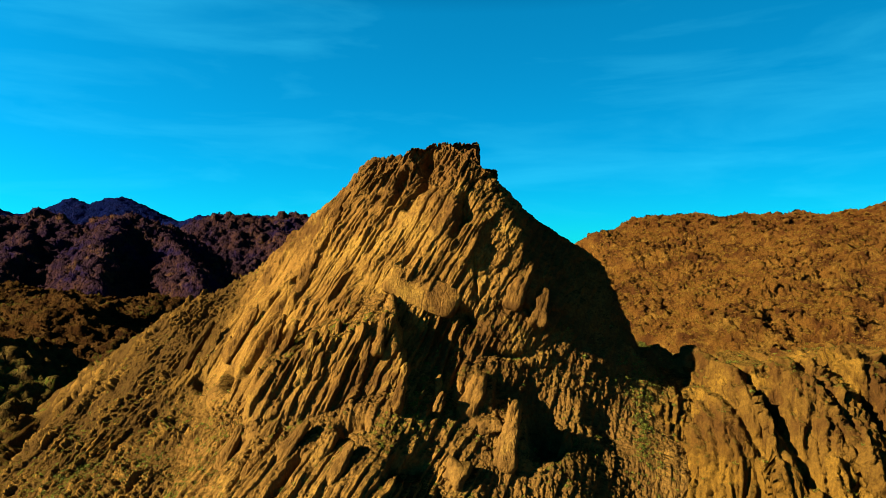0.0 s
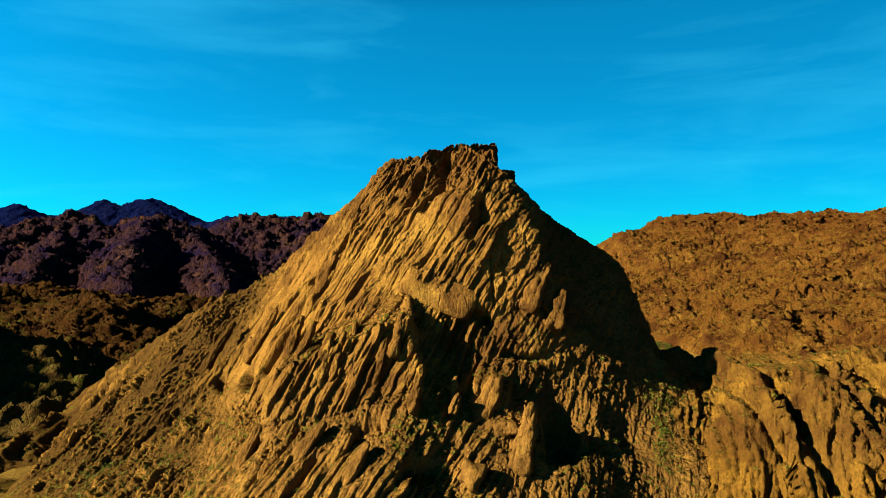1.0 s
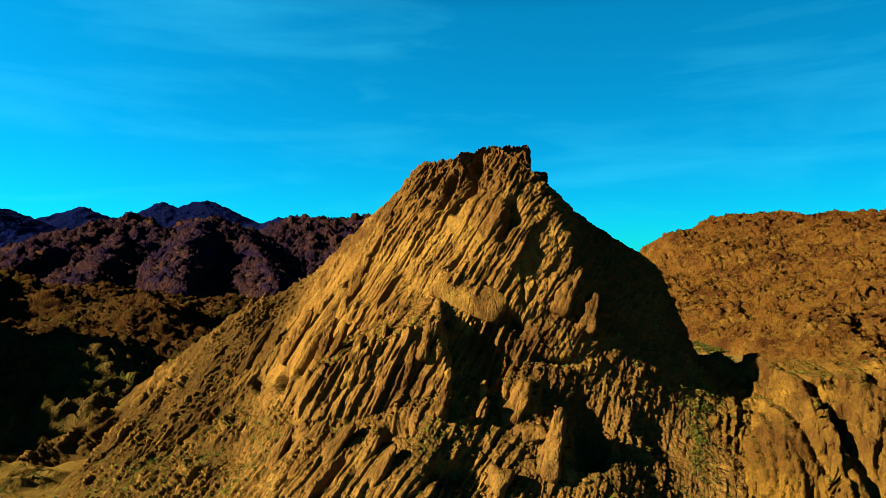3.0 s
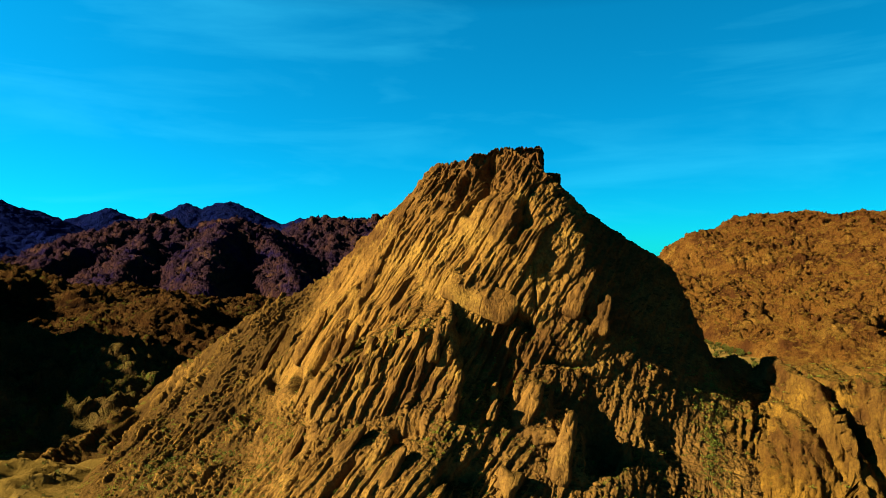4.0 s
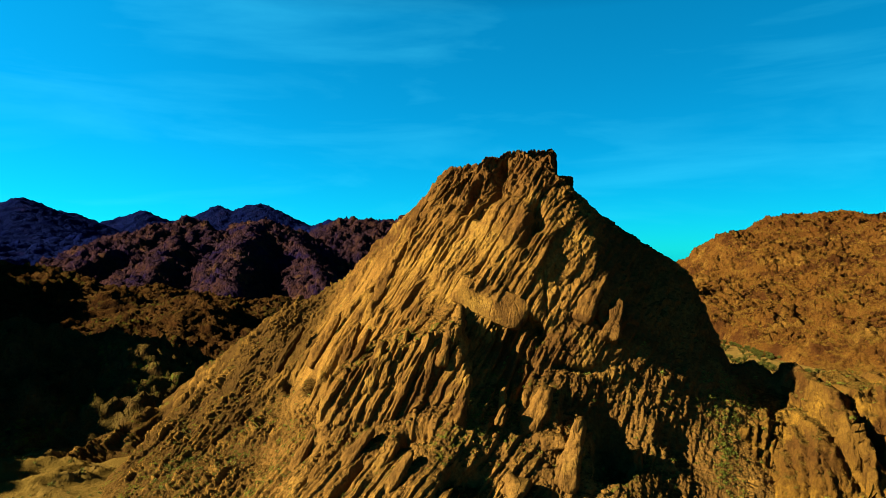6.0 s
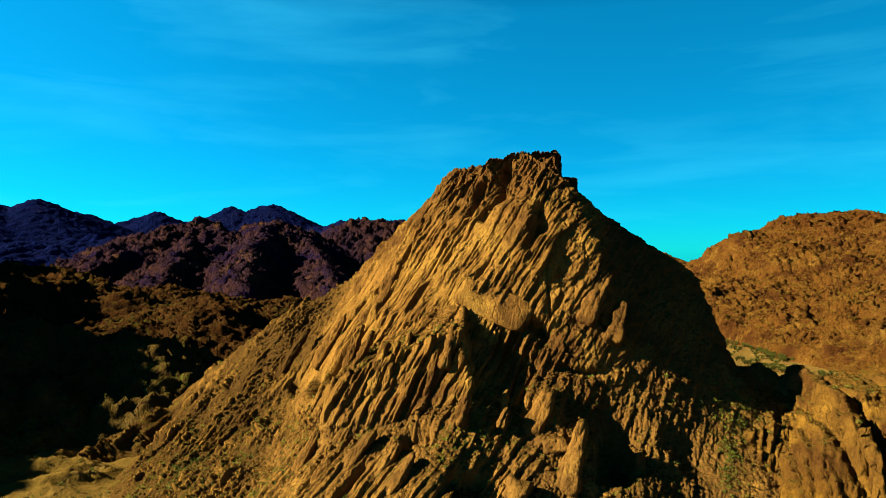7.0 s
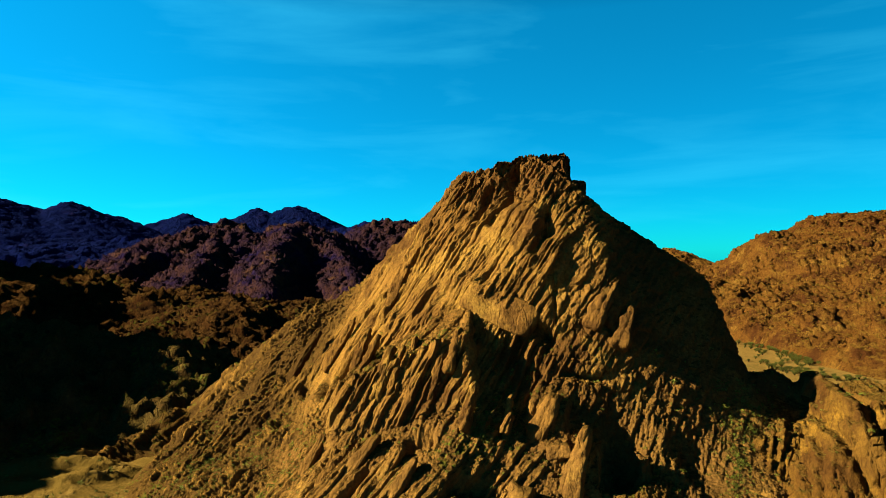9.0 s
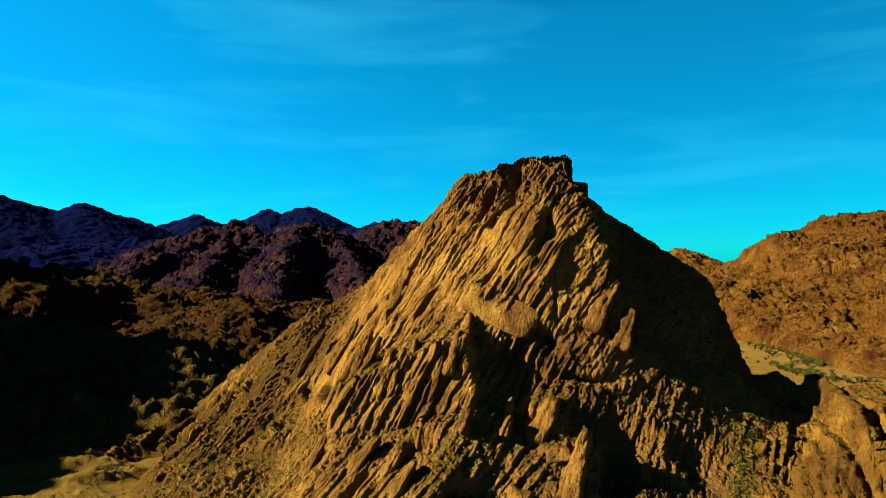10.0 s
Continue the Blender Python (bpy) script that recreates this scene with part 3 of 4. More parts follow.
def rock_mesh(name, top, bottom, wide, thick, seed, material, parent, power=4.0, taper=0.25, rough=1.0):
    """One block of rock from top to bottom, sunk in the face behind it."""
    top, bottom = np.array(top), np.array(bottom)
    up = top - bottom
    length = np.linalg.norm(up)
    up = up / length
    out = np.array((-0.15, -0.85, 0.5))
    out = out - up * (out @ up)
    out /= np.linalg.norm(out)
    side = np.cross(up, out)
    bm = bmesh.new()
    bmesh.ops.create_icosphere(bm, subdivisions=5 if name == "slab" else 4, radius=1.0)
    V = np.array([v.co for v in bm.verts])
    V = V / (np.abs(V) ** power).sum(1)[:, None] ** (1 / power)
    t = (V[:, 2] + 1) / 2
    slim = 1.15 - taper * t + 0.12 * perlin(t * 3 + seed, seed)
    x = V[:, 0] + 0.25 * V[:, 1] * V[:, 0]
    P = (top + bottom) / 2 - out * thick * (0.22 if name == "slab" else 0.5) + (x * wide / 2 * slim)[:, None] * side + (V[:, 1] * thick * 0.8 * slim)[:, None] * out + V[:, 2:] * up * length * 0.58
    n = V[:, :1] * side / wide + V[:, 1:2] * out / thick + V[:, 2:] * up / length
    n /= np.linalg.norm(n, axis=1)[:, None]
    q = P / (0.6 * wide)
    d = rough * 0.22 * wide * perlin(q[:, 0] + seed, q[:, 1], q[:, 2]) + rough * 0.12 * wide * (crags(P[:, 0] / 2.4, P[:, 1] / 2.4, P[:, 2] / 2.4 + seed, 3, 0.6) - 0.5)
    d += (0.25 if name == "slab" else 1.0) * rough * (1.2 * slabs(P, 28, 2.1, 12, seed) + 0.4 * slabs(P, 28, 0.9, 6, seed + 0.5) - 0.5)
    P = P + n * d[:, None]
    for v, p in zip(bm.verts, P):
        v.co = p
    for f in bm.faces:
        f.smooth = True
    me = bpy.data.meshes.new(name)
    bm.to_mesh(me)
    bm.free()
    me.materials.append(material)
    ob = new(name, me)
    ob.parent = parent
    return ob


COUNT = [0]


def stand_out(rows):
    for name, top, bottom, wide, thick in rows:
        COUNT[0] += 1
        rock_mesh(name, top, bottom, wide, thick, COUNT[0] * 1.37, GRANITE, mountain, 7.0 if name == "slab" else 4.5, 0.75 if name == "pinnacle" else 0.1 if name == "slab" else 0.5, 0.3 if name == "slab" else 0.85)


stand_out([
    ("slab", (-22.0, 276.0, 116.8), (4.0, 271.0, 106.2), 10.5, 4.5),
    ("rib", (-23.2, 256.8, 104.7), (-25.5, 250.4, 90.0), 3.6, 4),
    ("rib", (-28.4, 253.8, 97.8), (-31.9, 248.7, 79.3), 3, 4),
    ("rib", (-35.4, 258.3, 99.3), (-40.8, 248.4, 77.9), 3.6, 4),
    ("rib", (-41.8, 259.8, 100.2), (-44.7, 250.3, 78.5), 2.6, 3.5),
    ("rib", (-51.7, 256.9, 96.9), (-54.7, 249.2, 78.4), 4.6, 4.5),
    ("rib", (-60.6, 267.0, 100.2), (-65.4, 260.8, 84.9), 3, 3.5),
    ("rib", (-68.7, 276.6, 101.3), (-72.1, 269.8, 85.6), 3.6, 3.5),
    ("rib", (-46.1, 256.3, 97.1), (-49.0, 249.5, 80.8), 2.4, 3),
    ("rib", (-16.6, 249.8, 89.3), (-18.8, 246.9, 77.9), 2.6, 4),
    ("rib", (-14.4, 244.6, 86.6), (-17.0, 237.7, 71.8), 3, 4),
    ("rib", (-1.6, 250.9, 80.9), (-2.4, 247.9, 73.6), 2.2, 3),
])
stand_out([
    ("rib", (-0.2, 242.4, 76.2), (-2.2, 240.4, 70.2), 2.6, 3),
    ("buttress", (14.8, 252.0, 81.8), (7.9, 245.1, 66.3), 7, 6),
    ("boulder", (17.0, 242.0, 67.5), (18.2, 239.8, 62.1), 9, 6),
    ("buttress", (26.5, 238.7, 72.8), (22.0, 229.8, 52.1), 5.5, 6),
    ("buttress", (23.7, 237.4, 67.1), (19.7, 231.1, 53.4), 4, 4),
    ("pinnacle", (47.2, 247.0, 60.3), (44.0, 239.8, 44.8), 6, 6),
])
stand_out([
    ("pinnacle", (36.4, 276.5, 123.0), (28.0, 270.5, 106.1), 7, 5),
    ("pinnacle", (43.4, 274.6, 113.0), (38.5, 268.3, 99.0), 6.5, 5),
    ("boulder", (1.4, 225.7, 54.3), (8.2, 224.7, 51.6), 9, 7),
    ("rib", (-78.5, 250.3, 61.1), (-86.3, 243.2, 42.8), 4, 4),
    ("rib", (-70.8, 246.8, 62.4), (-77.6, 244.9, 47.1), 4.4, 4),
    ("rib", (-63.2, 244.8, 65.5), (-71.3, 240.5, 48.9), 5, 4),
    ("rib", (-51.0, 234.7, 66.6), (-65.5, 225.3, 44.6), 5.5, 5),
    ("rib", (-39.0, 229.6, 64.4), (-48.2, 223.7, 49.8), 4, 4),
    ("rib", (-31.7, 223.3, 63.1), (-38.5, 218.1, 49.9), 4, 4),
    ("rib", (-7.6, 281.8, 131.3), (-21.1, 281.6, 119.1), 7, 3),
])
stand_out([
    ("rib", (0.8, 284.3, 143.5), (-4.9, 279.1, 126.5), 4, 3),
    ("rib", (10.5, 283.5, 137.3), (4.7, 276.9, 124.2), 4, 3),
    ("rib", (14.0, 285.5, 143.4), (11.2, 281.3, 133.7), 3.4, 4),
    ("rib", (-11.4, 296.0, 149.1), (-26.5, 292.9, 131.3), 6, 3),
    ("rib", (-31.2, 305.5, 149.9), (-42.9, 296.1, 126.1), 6, 3),
    ("rib", (-47.7, 319.3, 156.5), (-59.9, 310.1, 131.3), 5, 3),
    ("rib", (-58.2, 314.9, 139.6), (-66.0, 301.4, 112.6), 5, 3),
    ("rib", (-18.5, 312.1, 168.4), (-29.1, 309.8, 156.2), 5, 4),
])
stand_out([
    ("rib", (-36.0, 318.2, 167.3), (-46.8, 315.0, 150.6), 4, 4),
    ("rib", (-90.2, 310.1, 100.6), (-100.5, 302.7, 79.3), 5, 3),
    ("rib", (-119.4, 334.1, 91.7), (-131.6, 325.3, 68.7), 4, 3),
])


# ---- the other heights ----
SLOPES = []


def massif(name, xs, ys, shape, material, rough, cell, label, foot=-6, seed=0.0, group="", knobs=1.0, folds=0.0, columns=(0, 1), ledges=0.0, small=1.0):
    X, Y = np.meshgrid(steps(xs), steps(ys))
    H = shape(X, Y)
    lift = ramp(H, foot, foot + 3 * rough)
    x, y = X / cell, Y / cell
    x, y = x + 0.15 * perlin(x * 2, y * 2, seed + 9), y + 0.15 * perlin(x * 2, y * 2, seed + 4)
    H = H + lift * rough * (2.2 * crags(x, y, seed, 4, 0.5) - 1.1)
    if folds:
        H = H + lift * folds * (1.6 * crags(x / 4.2, y / 4.2, seed + 2, 2, 0.4) - 1.1)
    # outcrops that stand up from the slope
    for k, a in ((3.0, 0.35), (6.5, 0.35), (13.0, 0.25 * small), (25.0, 0.15 * small)):
        H = H + (0.3 + 0.7 * lift) * rough * knobs * a * ramp(perlin(x * k + 3, y * k + 7, seed + k), 0.02, 0.4) * (0.6 + crags(x * k * 1.7, y * k * 1.7, seed, 2))
    P = np.stack([X, Y, H], -1)
    if columns[0]:
        tall, gap = columns
        d = slabs(P, 10, gap, 4 * gap, 0.3) + 0.5 * slabs(P, 14, 0.45 * gap, 2.5 * gap, 0.8)
        d = tall * (0.12 + 0.88 * ramp(perlin(x * 1.7 + 5, y * 1.7, seed + 1), -0.3, 0.35)) * d + 0.22 * tall * slabs(P, 12, 0.7 * gap, 1.4 * gap, 0.6)
        if ledges:
            d = d + ledges * slabs(P, -78, 0.9 * gap, 6 * gap, 0.4)
        P = P + normals_of(P) * (lift * d)[..., None]
    ob = sheet(name, P, material, keep=H > foot)
    SLOPES.append((P, material, foot))
    return tagged(ob, label, "mountain", group)


def outcrop_shape(X, Y):
    h = block(X, Y, (185, 288, 84), 0, 62, 16, 0.05, 0.05, 0.9, 1.0, 1.2, 0.35)
    for x, y, z, lean in ((125, 266, 83, -6), (143, 258, 87, 0), (161, 257, 90, 3), (182, 253, 92, 3), (206, 256, 94, 0)):
        h = smax(h, spur(X, Y, [(x + 2, y + 30, z - 6), (x, y + 4, z), (x + lean * 0.3, y - 5, z - 4), (x + lean, y - 22, z - 26), (x + 2 * lean, y - 45, z - 58)], 1.0, 1.4, 8), 4)
    h = h + 1.5 * fbm(X / 15, Y / 15, 6.6, 3)
    return smax(h, block(X, Y, (101, 279, 68), 8, 13, 4, 0.1, 0.3, 2.0, 1.0, 0.7, 0.5), 3)


def build_outcrop():
    X, Y = np.meshgrid(steps([(60, 0.5), (190, 0.9), (280, 1)]), steps([(190, 0.45), (300, 1), (370, 1)]))
    H = outcrop_shape(X, Y)
    P = np.stack([X, Y, H], -1)
    n = normals_of(P)
    steep = 0.4 + 0.6 * ramp(-n[..., 2], -0.9, -0.7)
    smooth = ramp(X, 106, 114) * ramp(-X, -136, -128) * 0.55
    d = steep * (3.6 * joints(P, 14, 12, 80, 2.5) + 4.2 * slabs(P, 14, 11, 50, 0.6) + 0.7 * slabs(P, 16, 2.4, 12, 0.75) + (1 - smooth) * (3.4 * slabs(P, 16, 6, 26, 0.2) + 3.0 * slabs(P, 20, 2.9, 12, 0.9) + 1.6 * slabs(P, 18, 1.4, 6, 0.4) + 0.9 * blocks(P, 16, 2.2, 5, 7.7) + 0.6 * joints(P, 14, 2, 12, 3.5))) - 3.4
    d += 0.8 * fbm(X / 6, Y / 6, H / 6, 4, 0.5) + 0.8 * (1 - smooth) * crags(X / 3, Y / 3, H / 3, 3, 0.6)
    for c in ((123, 88, 125, 70, 2.2, 7), (125, 70, 128, 50, 2.4, 7), (153, 84, 157, 74, 2.0, 6), (157, 74, 163, 55, 3.2, 9), (141, 90, 146, 70, 1.5, 5), (112, 72, 117, 55, 1.3, 3)):
        d -= cleft(P, *c)
    return P + n * d[..., None]


OUT_P = build_outcrop()
outcrop = tagged(new("rock_outcrop"), "rounded rusty granite outcrop cut by dark clefts", "rock outcrop")
sheet("rock_face", OUT_P, ORANGE, outcrop)
massif("mountain", [(60, 2.3), (900, 8), (1900, 1)], [(560, 2.6), (1800, 20), (2300, 1)],
       lambda X, Y: smax(smax(spur(X, Y, [(330, 1763, 80), (361, 1763, 116), (450, 1735, 168), (599, 1698, 212), (712, 1653, 204), (838, 1593, 223), (969, 1517, 220), (1100, 1430, 260), (1500, 1300, 320)], 0.5, 0.26, 8),
                              spur(X, Y, [(720, 1650, 190), (500, 1180, 90), (330, 900, 15)], 0.4, 0.7, 12), 12),
                         spur(X, Y, [(1013, 1488, 235), (750, 1000, 120), (520, 700, 25)], 0.4, 0.3, 20), 25) - 55 * ramp(-X, -400, -290) * ramp(Y, 1200, 1500)
       - 60 * ramp(234 + 0.19 * (1167 - Y) - X, 0, 70) * ramp(-Y, -1360, -1230), RUSTY, 9, 80,
       "broad rusty brown rocky mountain in full sun", seed=5.1, folds=24, columns=(11, 6), ledges=4, knobs=0.3, small=4.0)
massif("mountain", [(100, 5), (500, 1)], [(2350, 6), (2750, 1)],
       lambda X, Y: spur(X, Y, [(120, 2602, 100), (203, 2602, 121), (254, 2598, 138), (303, 2594, 126), (420, 2588, 80)], 0.5, 0.5, 10), RUSTY, 8, 60, "small rusty brown distant rocky summit", seed=5.9)
# the steep crest at x -710 is added out of view to shade this hill
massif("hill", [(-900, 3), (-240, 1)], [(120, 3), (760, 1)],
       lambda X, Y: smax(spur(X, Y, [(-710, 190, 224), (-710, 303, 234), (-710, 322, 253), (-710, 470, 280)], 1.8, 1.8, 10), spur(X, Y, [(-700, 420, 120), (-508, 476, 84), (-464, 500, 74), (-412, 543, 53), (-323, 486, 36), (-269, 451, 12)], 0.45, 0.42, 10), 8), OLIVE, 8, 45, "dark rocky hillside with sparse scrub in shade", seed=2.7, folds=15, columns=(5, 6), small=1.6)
# unseen crest at x -1250, added so that its shadow covers this ridge
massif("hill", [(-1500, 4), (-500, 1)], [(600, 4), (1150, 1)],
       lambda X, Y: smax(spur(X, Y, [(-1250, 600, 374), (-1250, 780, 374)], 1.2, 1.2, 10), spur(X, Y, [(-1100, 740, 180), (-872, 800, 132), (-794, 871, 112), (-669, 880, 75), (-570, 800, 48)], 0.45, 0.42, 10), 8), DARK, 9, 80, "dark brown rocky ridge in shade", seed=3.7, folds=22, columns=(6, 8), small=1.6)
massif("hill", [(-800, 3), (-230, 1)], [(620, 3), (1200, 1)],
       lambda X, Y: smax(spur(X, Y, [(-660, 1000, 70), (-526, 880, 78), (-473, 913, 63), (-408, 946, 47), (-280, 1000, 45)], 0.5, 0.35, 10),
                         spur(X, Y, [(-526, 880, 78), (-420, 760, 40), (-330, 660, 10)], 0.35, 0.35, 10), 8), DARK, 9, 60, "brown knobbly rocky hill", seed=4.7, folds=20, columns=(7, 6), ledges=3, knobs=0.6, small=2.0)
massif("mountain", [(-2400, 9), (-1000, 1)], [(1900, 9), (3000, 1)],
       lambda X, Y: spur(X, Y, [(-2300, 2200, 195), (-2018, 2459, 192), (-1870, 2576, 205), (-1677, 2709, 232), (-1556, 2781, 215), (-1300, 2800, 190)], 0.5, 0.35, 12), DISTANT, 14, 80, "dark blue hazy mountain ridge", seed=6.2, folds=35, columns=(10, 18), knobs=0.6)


def twin_peaks(X, Y):
    h = spur(X, Y, [(-1420, 1800, 150), (-1280, 1840, 214), (-1160, 1911, 240), (-1099, 1949, 180), (-1030, 1985, 222), (-977, 2015, 240), (-900, 2040, 205), (-800, 2060, 150), (-700, 2000, 110)], 0.6, 0.5, 6)
    for line in ([(-1160, 1911, 240), (-1247, 1539, 110), (-1150, 1300, 40)], [(-1190, 1890, 225), (-1000, 1500, 95), (-884, 1190, 17)], [(-977, 2015, 240), (-860, 1650, 122), (-720, 1350, 30)],
                 [(-900, 2040, 205), (-680, 1720, 95), (-560, 1500, 30)]):
        h = smax(h, spur(X, Y, line, 0.85, 0.45, 6), 8)
    return smax(h, spur(X, Y, [(-820, 2230, 200), (-773, 2266, 243), (-700, 2290, 252), (-600, 2320, 250), (-450, 2350, 230)], 0.5, 0.5, 6), 8)


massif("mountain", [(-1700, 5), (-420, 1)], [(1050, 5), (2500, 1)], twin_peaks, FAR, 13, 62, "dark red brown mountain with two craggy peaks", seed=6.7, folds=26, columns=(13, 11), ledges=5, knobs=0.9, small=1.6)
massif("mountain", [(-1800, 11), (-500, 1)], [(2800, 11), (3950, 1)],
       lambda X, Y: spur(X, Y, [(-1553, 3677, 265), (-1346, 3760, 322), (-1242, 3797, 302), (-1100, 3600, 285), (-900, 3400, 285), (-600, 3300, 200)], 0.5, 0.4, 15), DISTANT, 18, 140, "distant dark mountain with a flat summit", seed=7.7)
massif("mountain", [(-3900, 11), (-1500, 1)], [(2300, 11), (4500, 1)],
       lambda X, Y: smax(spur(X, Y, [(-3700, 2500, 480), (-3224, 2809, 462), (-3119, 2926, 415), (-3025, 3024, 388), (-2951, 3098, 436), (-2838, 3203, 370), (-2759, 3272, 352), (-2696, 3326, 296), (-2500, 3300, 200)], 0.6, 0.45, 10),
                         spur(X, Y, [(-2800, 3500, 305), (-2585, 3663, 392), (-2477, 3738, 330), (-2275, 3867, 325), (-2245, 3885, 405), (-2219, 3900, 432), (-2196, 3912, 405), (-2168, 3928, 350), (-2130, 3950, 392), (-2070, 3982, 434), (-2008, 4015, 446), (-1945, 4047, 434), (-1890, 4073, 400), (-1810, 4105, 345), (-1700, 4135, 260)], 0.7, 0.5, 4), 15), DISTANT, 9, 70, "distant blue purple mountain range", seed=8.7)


# ---- loose rock, scrub and shrubs ----
def leaf_material(name, a, b):
    m = bpy.data.materials.new(name)
    m.use_nodes = True
    nd, lk = m.node_tree.nodes, m.node_tree.links
    bsdf = nd["Principled BSDF"]
    bsdf.inputs["Roughness"].default_value = 0.8
    bsdf.inputs["Specular IOR Level"].default_value = 0.1
    geo = nd.new("ShaderNodeNewGeometry")
    mx = nd.new("ShaderNodeMix")
    mx.data_type = "RGBA"
    mx.inputs["A"].default_value, mx.inputs["B"].default_value = (*a, 1), (*b, 1)
    lk.new(geo.outputs["Random Per Island"], mx.inputs["Factor"])
    lk.new(mx.outputs["Result"], bsdf.inputs["Base Color"])
    return m


SCRUB = leaf_material("scrub", (0.026, 0.04, 0.004), (0.075, 0.085, 0.01))
LEAVES = leaf_material("leaves", (0.022, 0.027, 0.003), (0.05, 0.054, 0.008))


def mesh_of(name, V, F, material, parent=None, smooth=False):
    """One mesh of triangles."""
    me = bpy.data.meshes.new(name)
    me.vertices.add(len(V))
    me.vertices.foreach_set("co", np.ascontiguousarray(V, np.float32).ravel())
    me.loops.add(F.size)
    me.loops.foreach_set("vertex_index", np.ascontiguousarray(F, np.int32).ravel())
    me.polygons.add(len(F))
    me.polygons.foreach_set("loop_start", np.arange(0, F.size, 3, dtype=np.int32))
    me.update(calc_edges=True)
    me.materials.append(material)
    ob = new(name, me)
    ob.parent = parent
    return ob


def ball():
    bm = bmesh.new()
    bmesh.ops.create_icosphere(bm, subdivisions=1, radius=1.0)
    bm.verts.index_update()
    V = np.array([v.co for v in bm.verts])
    F = np.array([[v.index for v in f.verts] for f in bm.faces])
    bm.free()
    return V, F


def scatter(rng, places, sizes, V, F, flat, jitter):
    """Many copies of one small shape, each turned and squeezed its own way, as one set of triangles."""
    k = len(places)
    a = rng.uniform(0, 6.283, k)
    W = np.repeat(V[None], k, 0) * (1 + jitter * rng.uniform(-1, 1, (k, len(V), 1)))
    W = W * rng.uniform(0.7, 1.3, (k, 1, 3)) * np.array((1, 1, flat))
    x = W[..., 0] * np.cos(a)[:, None] - W[..., 1] * np.sin(a)[:, None]
    y = W[..., 0] * np.sin(a)[:, None] + W[..., 1] * np.cos(a)[:, None]
    W = np.stack([x, y, W[..., 2]], -1) * np.asarray(sizes)[:, None, None] + np.asarray(places)[:, None]
    return W.reshape(-1, 3), (F[None] + np.arange(k)[:, None, None] * len(V)).reshape(-1, 3)


def tuft(rng, leaves, size):
    """A bush of loose leaf clusters, uneven in outline."""
    c = rng.normal(size=(leaves, 3))
    c = c / np.linalg.norm(c, axis=1)[:, None] * rng.uniform(0.3, 1.0, (leaves, 1)) * np.array((1, 1, 0.75)) + (0, 0, 0.5)
    t = rng.normal(size=(leaves, 3, 3)) * size + c[:, None]
    return t.reshape(-1, 3), np.arange(leaves * 3).reshape(-1, 3)


def seats(rng, P, count, weight):
    """Places on a sheet P, chosen by weight, and sunk in a little."""
    w = (weight * np.linalg.norm(np.cross(np.gradient(P, axis=1), np.gradient(P, axis=0)), axis=2)).ravel()
    return P.reshape(-1, 3)[rng.choice(w.size, count, replace=False, p=w / w.sum())]


def loose_things():
    rng = np.random.RandomState(5)
    V, F = ball()
    for P, ob, k in ((MAIN_P, mountain, 7500), (OUT_P, outcrop, 1800)):
        n = normals_of(P)[..., 2]
        far = ramp(-P[..., 1], -420, -300)
        spots = seats(rng, P, k, ramp(n, 0.68, 0.9) * ramp(-P[..., 2], -112, -95) * far * (P[..., 2] > 0) * (0.35 + 0.65 * ramp(P[..., 0], -100, -70)) * (1 - 0.75 * ramp(-P[..., 2], -64, -57) * ramp(-P[..., 0], 0, 12)) * (0.15 + ramp(perlin(P[..., 0] / 14, P[..., 1] / 14, 2.5), -0.1, 0.4)))
        W, T = scatter(rng, spots, np.clip(rng.lognormal(-0.85, 0.5, k), 0.2, 1.5), V, F, 0.7, 0.34)
        tagged(mesh_of("rubble", W, T, GRANITE if ob is mountain else ORANGE, ob), kind="stuff")
        B, G = tuft(rng, 30, 0.2)
        k = k // 2
        gully = np.exp(-((P[..., 0] - 80) / 4) ** 2) * 2.5 * (P[..., 1] < 285) + np.exp(-((P[..., 0] + 140) / 60) ** 2 - ((P[..., 2] - 36) / 24) ** 2) * 0.7 + 7 * np.exp(-((P[..., 0] + 0.62 * P[..., 2] + 167) / 26) ** 2 - ((P[..., 2] - 22) / 9) ** 2) * ramp(perlin(P[..., 0] / 6, P[..., 1] / 6, 8.1), -0.05, 0.3) + np.exp(-((P[..., 0] + 8) / 8) ** 2 - ((P[..., 2] - 68) / 5) ** 2) * 4
        spots = seats(rng, P, k, ramp(n, 0.5, 0.75) * far * (P[..., 2] > 0) * (0.12 * ramp(-P[..., 2], -115, -95) + gully))
        W, T = scatter(rng, spots, np.clip(rng.lognormal(-0.5, 0.4, k), 0.3, 1.5), B, G, 0.8, 0.1)
        tagged(mesh_of("desert_scrub", W, T, SCRUB), "low green desert scrub in the clefts of the rock", "scrub", kind="stuff")


loose_things()


def gully_scrub():
    rng = np.random.RandomState(15)
    B, G = tuft(rng, 60, 0.15)
    line = np.array([(87, 280), (84, 267), (78, 257), (73, 247)], float)
    for P in (MAIN_P, OUT_P):
        x, y = P[..., 0], P[..., 1]
        mid = np.interp(y, line[::-1, 1], line[::-1, 0])
        spots = seats(rng, P, 150, np.exp(-((x - mid) / 2.6) ** 2) * (y > 240) * (y < 292) * ramp(normals_of(P)[..., 2], 0.25, 0.6))
        W, T = scatter(rng, spots, np.clip(rng.lognormal(-0.45, 0.4, 150), 0.3, 1.3), B, G, 0.7, 0.1)
        tagged(mesh_of("desert_scrub", W, T, SCRUB), "green scrub filling the gully between the rocks", "scrub", kind="stuff")


gully_scrub()


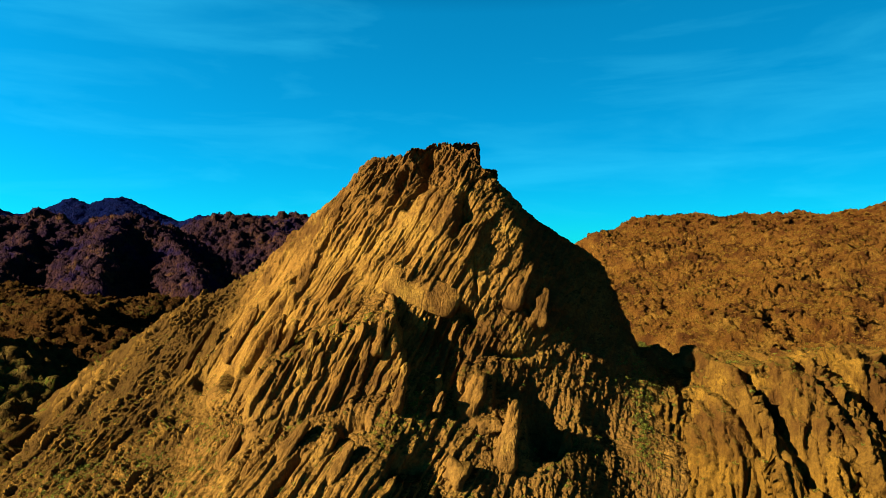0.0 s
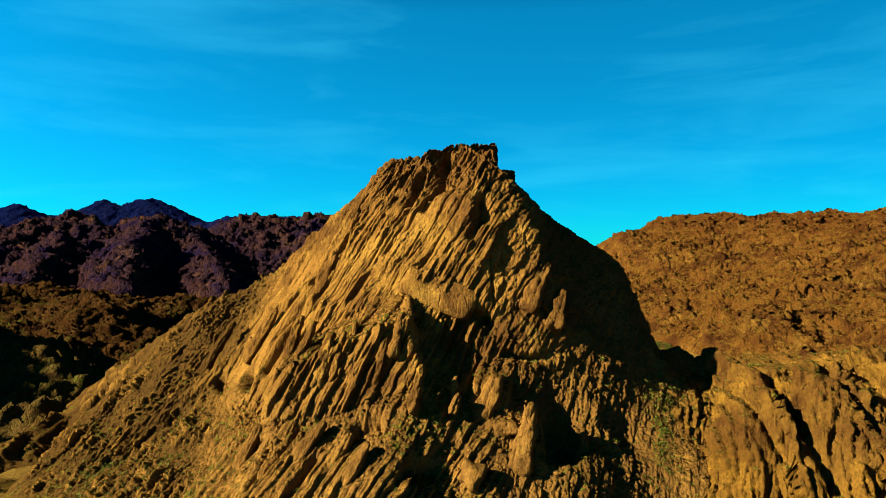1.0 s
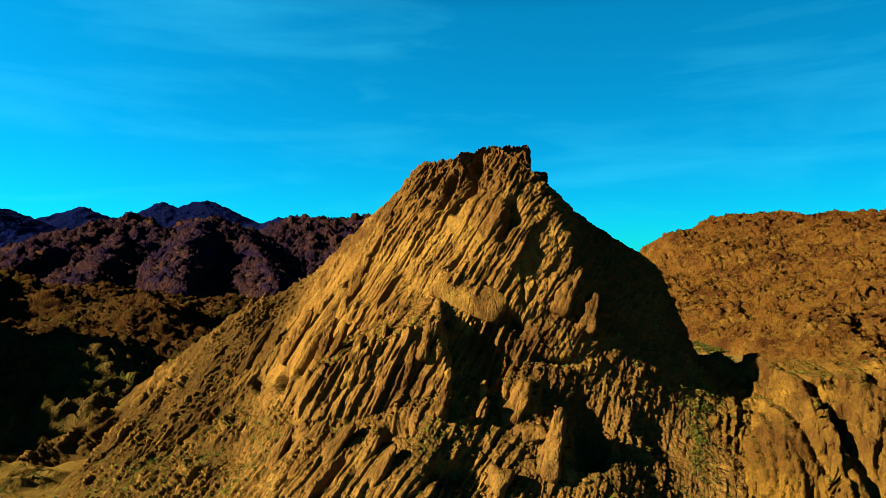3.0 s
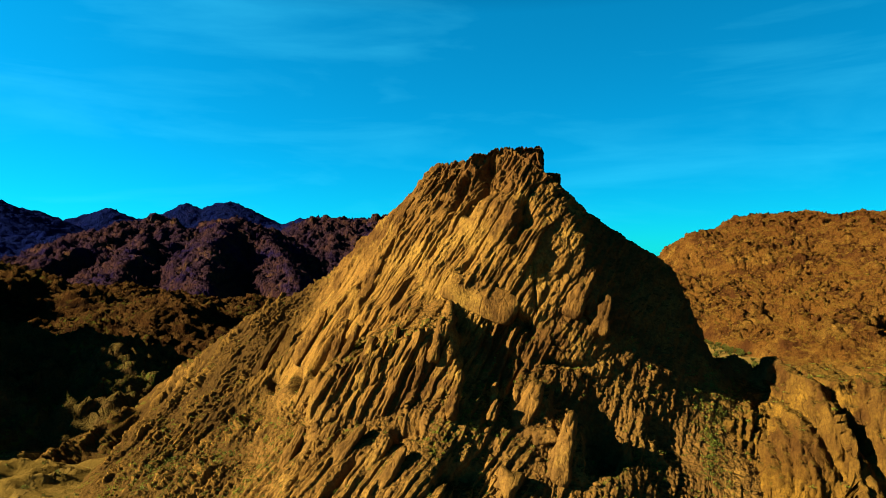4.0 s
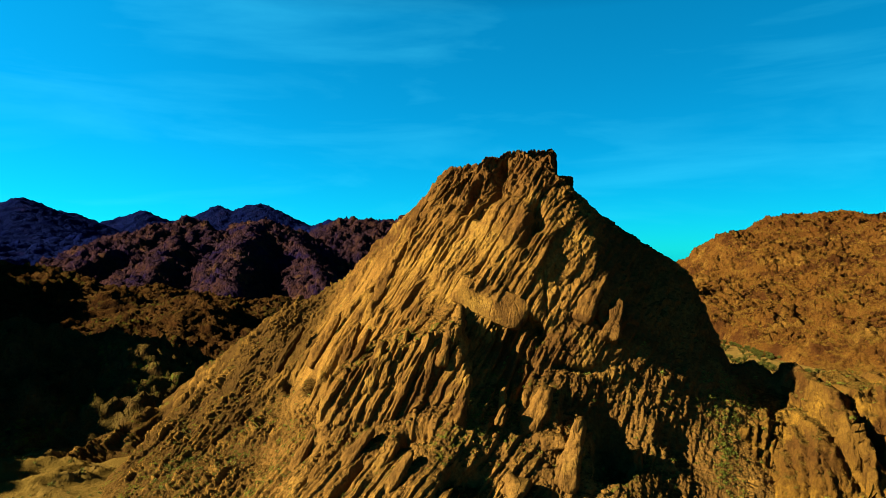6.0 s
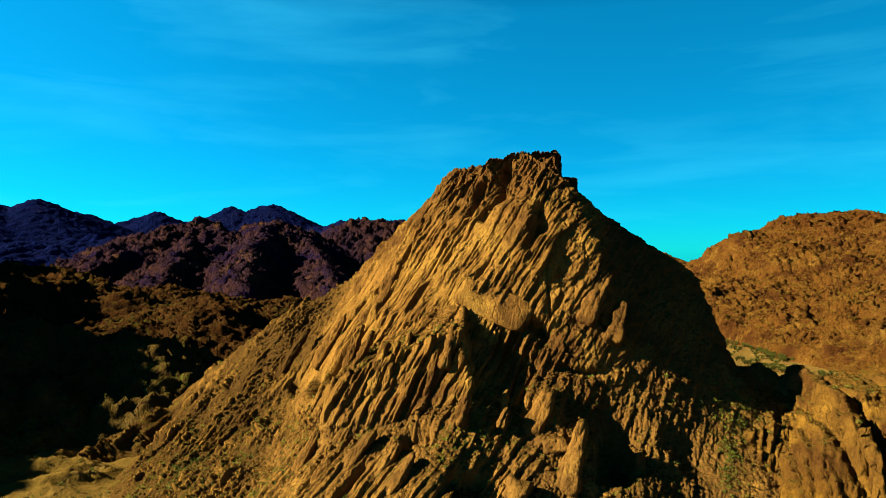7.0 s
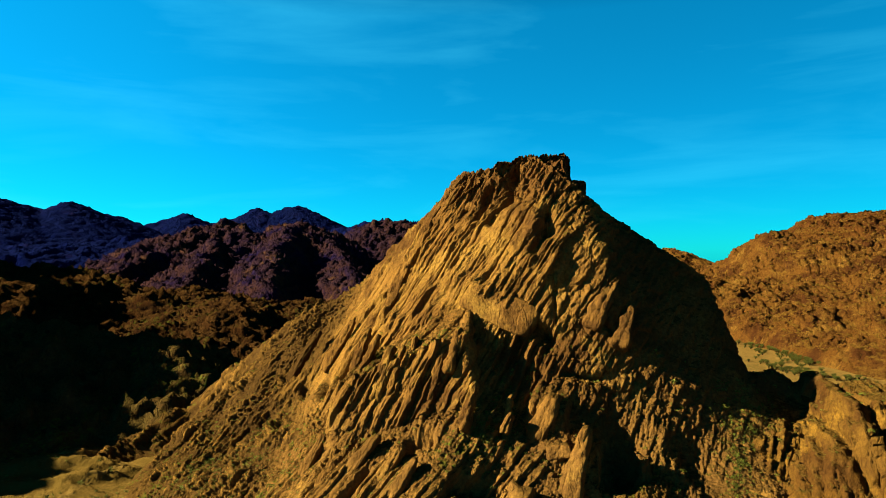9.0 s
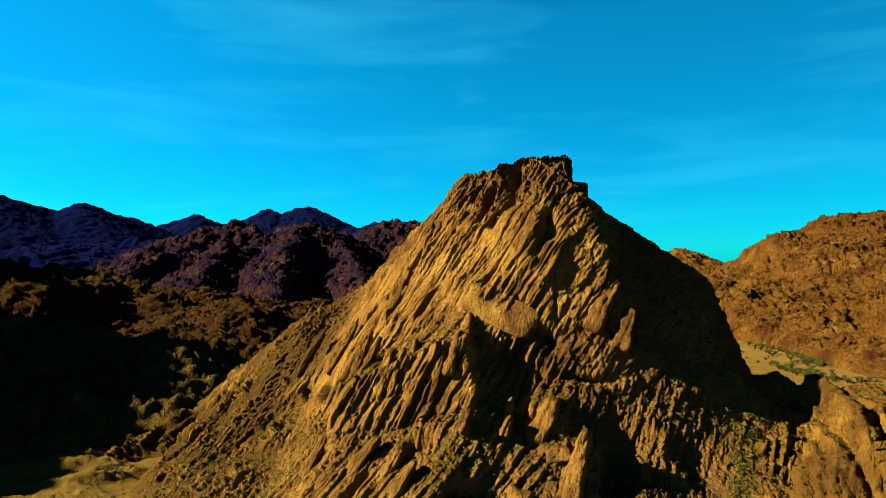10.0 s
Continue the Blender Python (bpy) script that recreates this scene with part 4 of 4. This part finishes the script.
def bank_scrub():
    rng = np.random.RandomState(12)
    B, G = tuft(rng, 30, 0.26)
    x, y = rng.uniform(-400, -225, 420), rng.uniform(285, 400, 420)
    keep = ramp(perlin(x / 18, y / 18, 4.4), -0.1, 0.3) > rng.uniform(0, 1, 420)
    x, y = x[keep], y[keep]
    W, T = scatter(rng, np.stack([x, y, ground_z(x, y)], -1), np.clip(rng.lognormal(0.0, 0.45, len(x)), 0.4, 2.6), B, G, 0.8, 0.1)
    tagged(mesh_of("desert_scrub", W, T, SCRUB), "low green desert scrub on the sandy bank", "scrub", kind="stuff")


bank_scrub()


def far_boulders():
    rng = np.random.RandomState(6)
    V, F = ball()
    for (P, material, foot), k, size in zip(SLOPES, (11000, 250, 2500, 2500, 4000, 500, 4500, 600, 900), (1.1, 2.0, 1.1, 1.4, 1.2, 3.0, 1.8, 3.5, 3.5)):
        patchy = ramp(perlin(P[..., 0] / (40 * size), P[..., 1] / (40 * size), 1.5), -0.25, 0.35)
        spots = seats(rng, P, k, (P[..., 2] > foot + 2) * (0.1 + patchy) * ((P[..., 0] < 1000) & (P[..., 1] < 1750) | (material is not RUSTY) | (k < 300)))
        W, T = scatter(rng, spots, size * np.clip(rng.lognormal(-0.1, 0.45, k), 0.4, 2.6), V, F, 0.9, 0.25)
        tagged(mesh_of("boulders", W, T, material), "scattered weathered boulders on the mountain slope", "boulders", kind="stuff")


far_boulders()


def shrub(rng):
    ob = new("shrub")
    bm = bmesh.new()
    for k in range(4):
        a = k * 1.6 + rng.uniform(0, 0.6)
        m = Matrix.Translation((0.25 * math.cos(a), 0.25 * math.sin(a), 0.6)) @ Matrix.Rotation(a, 4, "Z") @ Matrix.Rotation(0.4, 4, "Y")
        bmesh.ops.create_cone(bm, cap_ends=True, segments=6, radius1=0.12, radius2=0.05, depth=1.6, matrix=m)
    me = bpy.data.meshes.new("trunk")
    bm.to_mesh(me)
    bm.free()
    me.materials.append(DARK)
    new("trunk", me).parent = ob
    parts = []
    for k in range(9):
        B, G = tuft(rng, 70, 0.16)
        c = np.array((rng.uniform(-1.1, 1.1), rng.uniform(-1.1, 1.1), rng.uniform(0.5, 1.6)))
        parts.append(B * rng.uniform(0.5, 0.9) + c)
    V = np.concatenate(parts)
    mesh_of("crown", V, np.arange(len(V)).reshape(-1, 3), LEAVES, ob)
    return tagged(ob, "dark green rounded desert shrub on the sandy valley floor", "shrub", "shrubs of the valley floor")


def plant_valley():
    rng = np.random.RandomState(9)
    first = shrub(rng)
    edge, bank = np.array([(226, 1190), (248, 1100), (254, 985), (262, 910), (272, 860)]), np.array([(215, 850), (232, 815), (262, 782), (292, 770)])
    for k in range(240):
        line, wide = (edge, 8) if k % 10 < 6 else (bank, 8) if k % 10 < 8 else (edge - (25, 20), 16)
        a = rng.uniform(0, len(line) - 1)
        c = line[int(a)] * (1 - a % 1) + line[int(a) + 1] * (a % 1) + rng.normal(size=2) * wide
        m = pose(c[0], c[1], float(ground_z(c[0], c[1])) - 0.2, 0, 0, rng.uniform(0, 360)) @ Matrix.Scale(rng.uniform(1.2, 3.2), 4)
        if k == 0:
            first.matrix_basis = m
        else:
            copy_thing(first, m).scale = m.to_scale()


plant_valley()
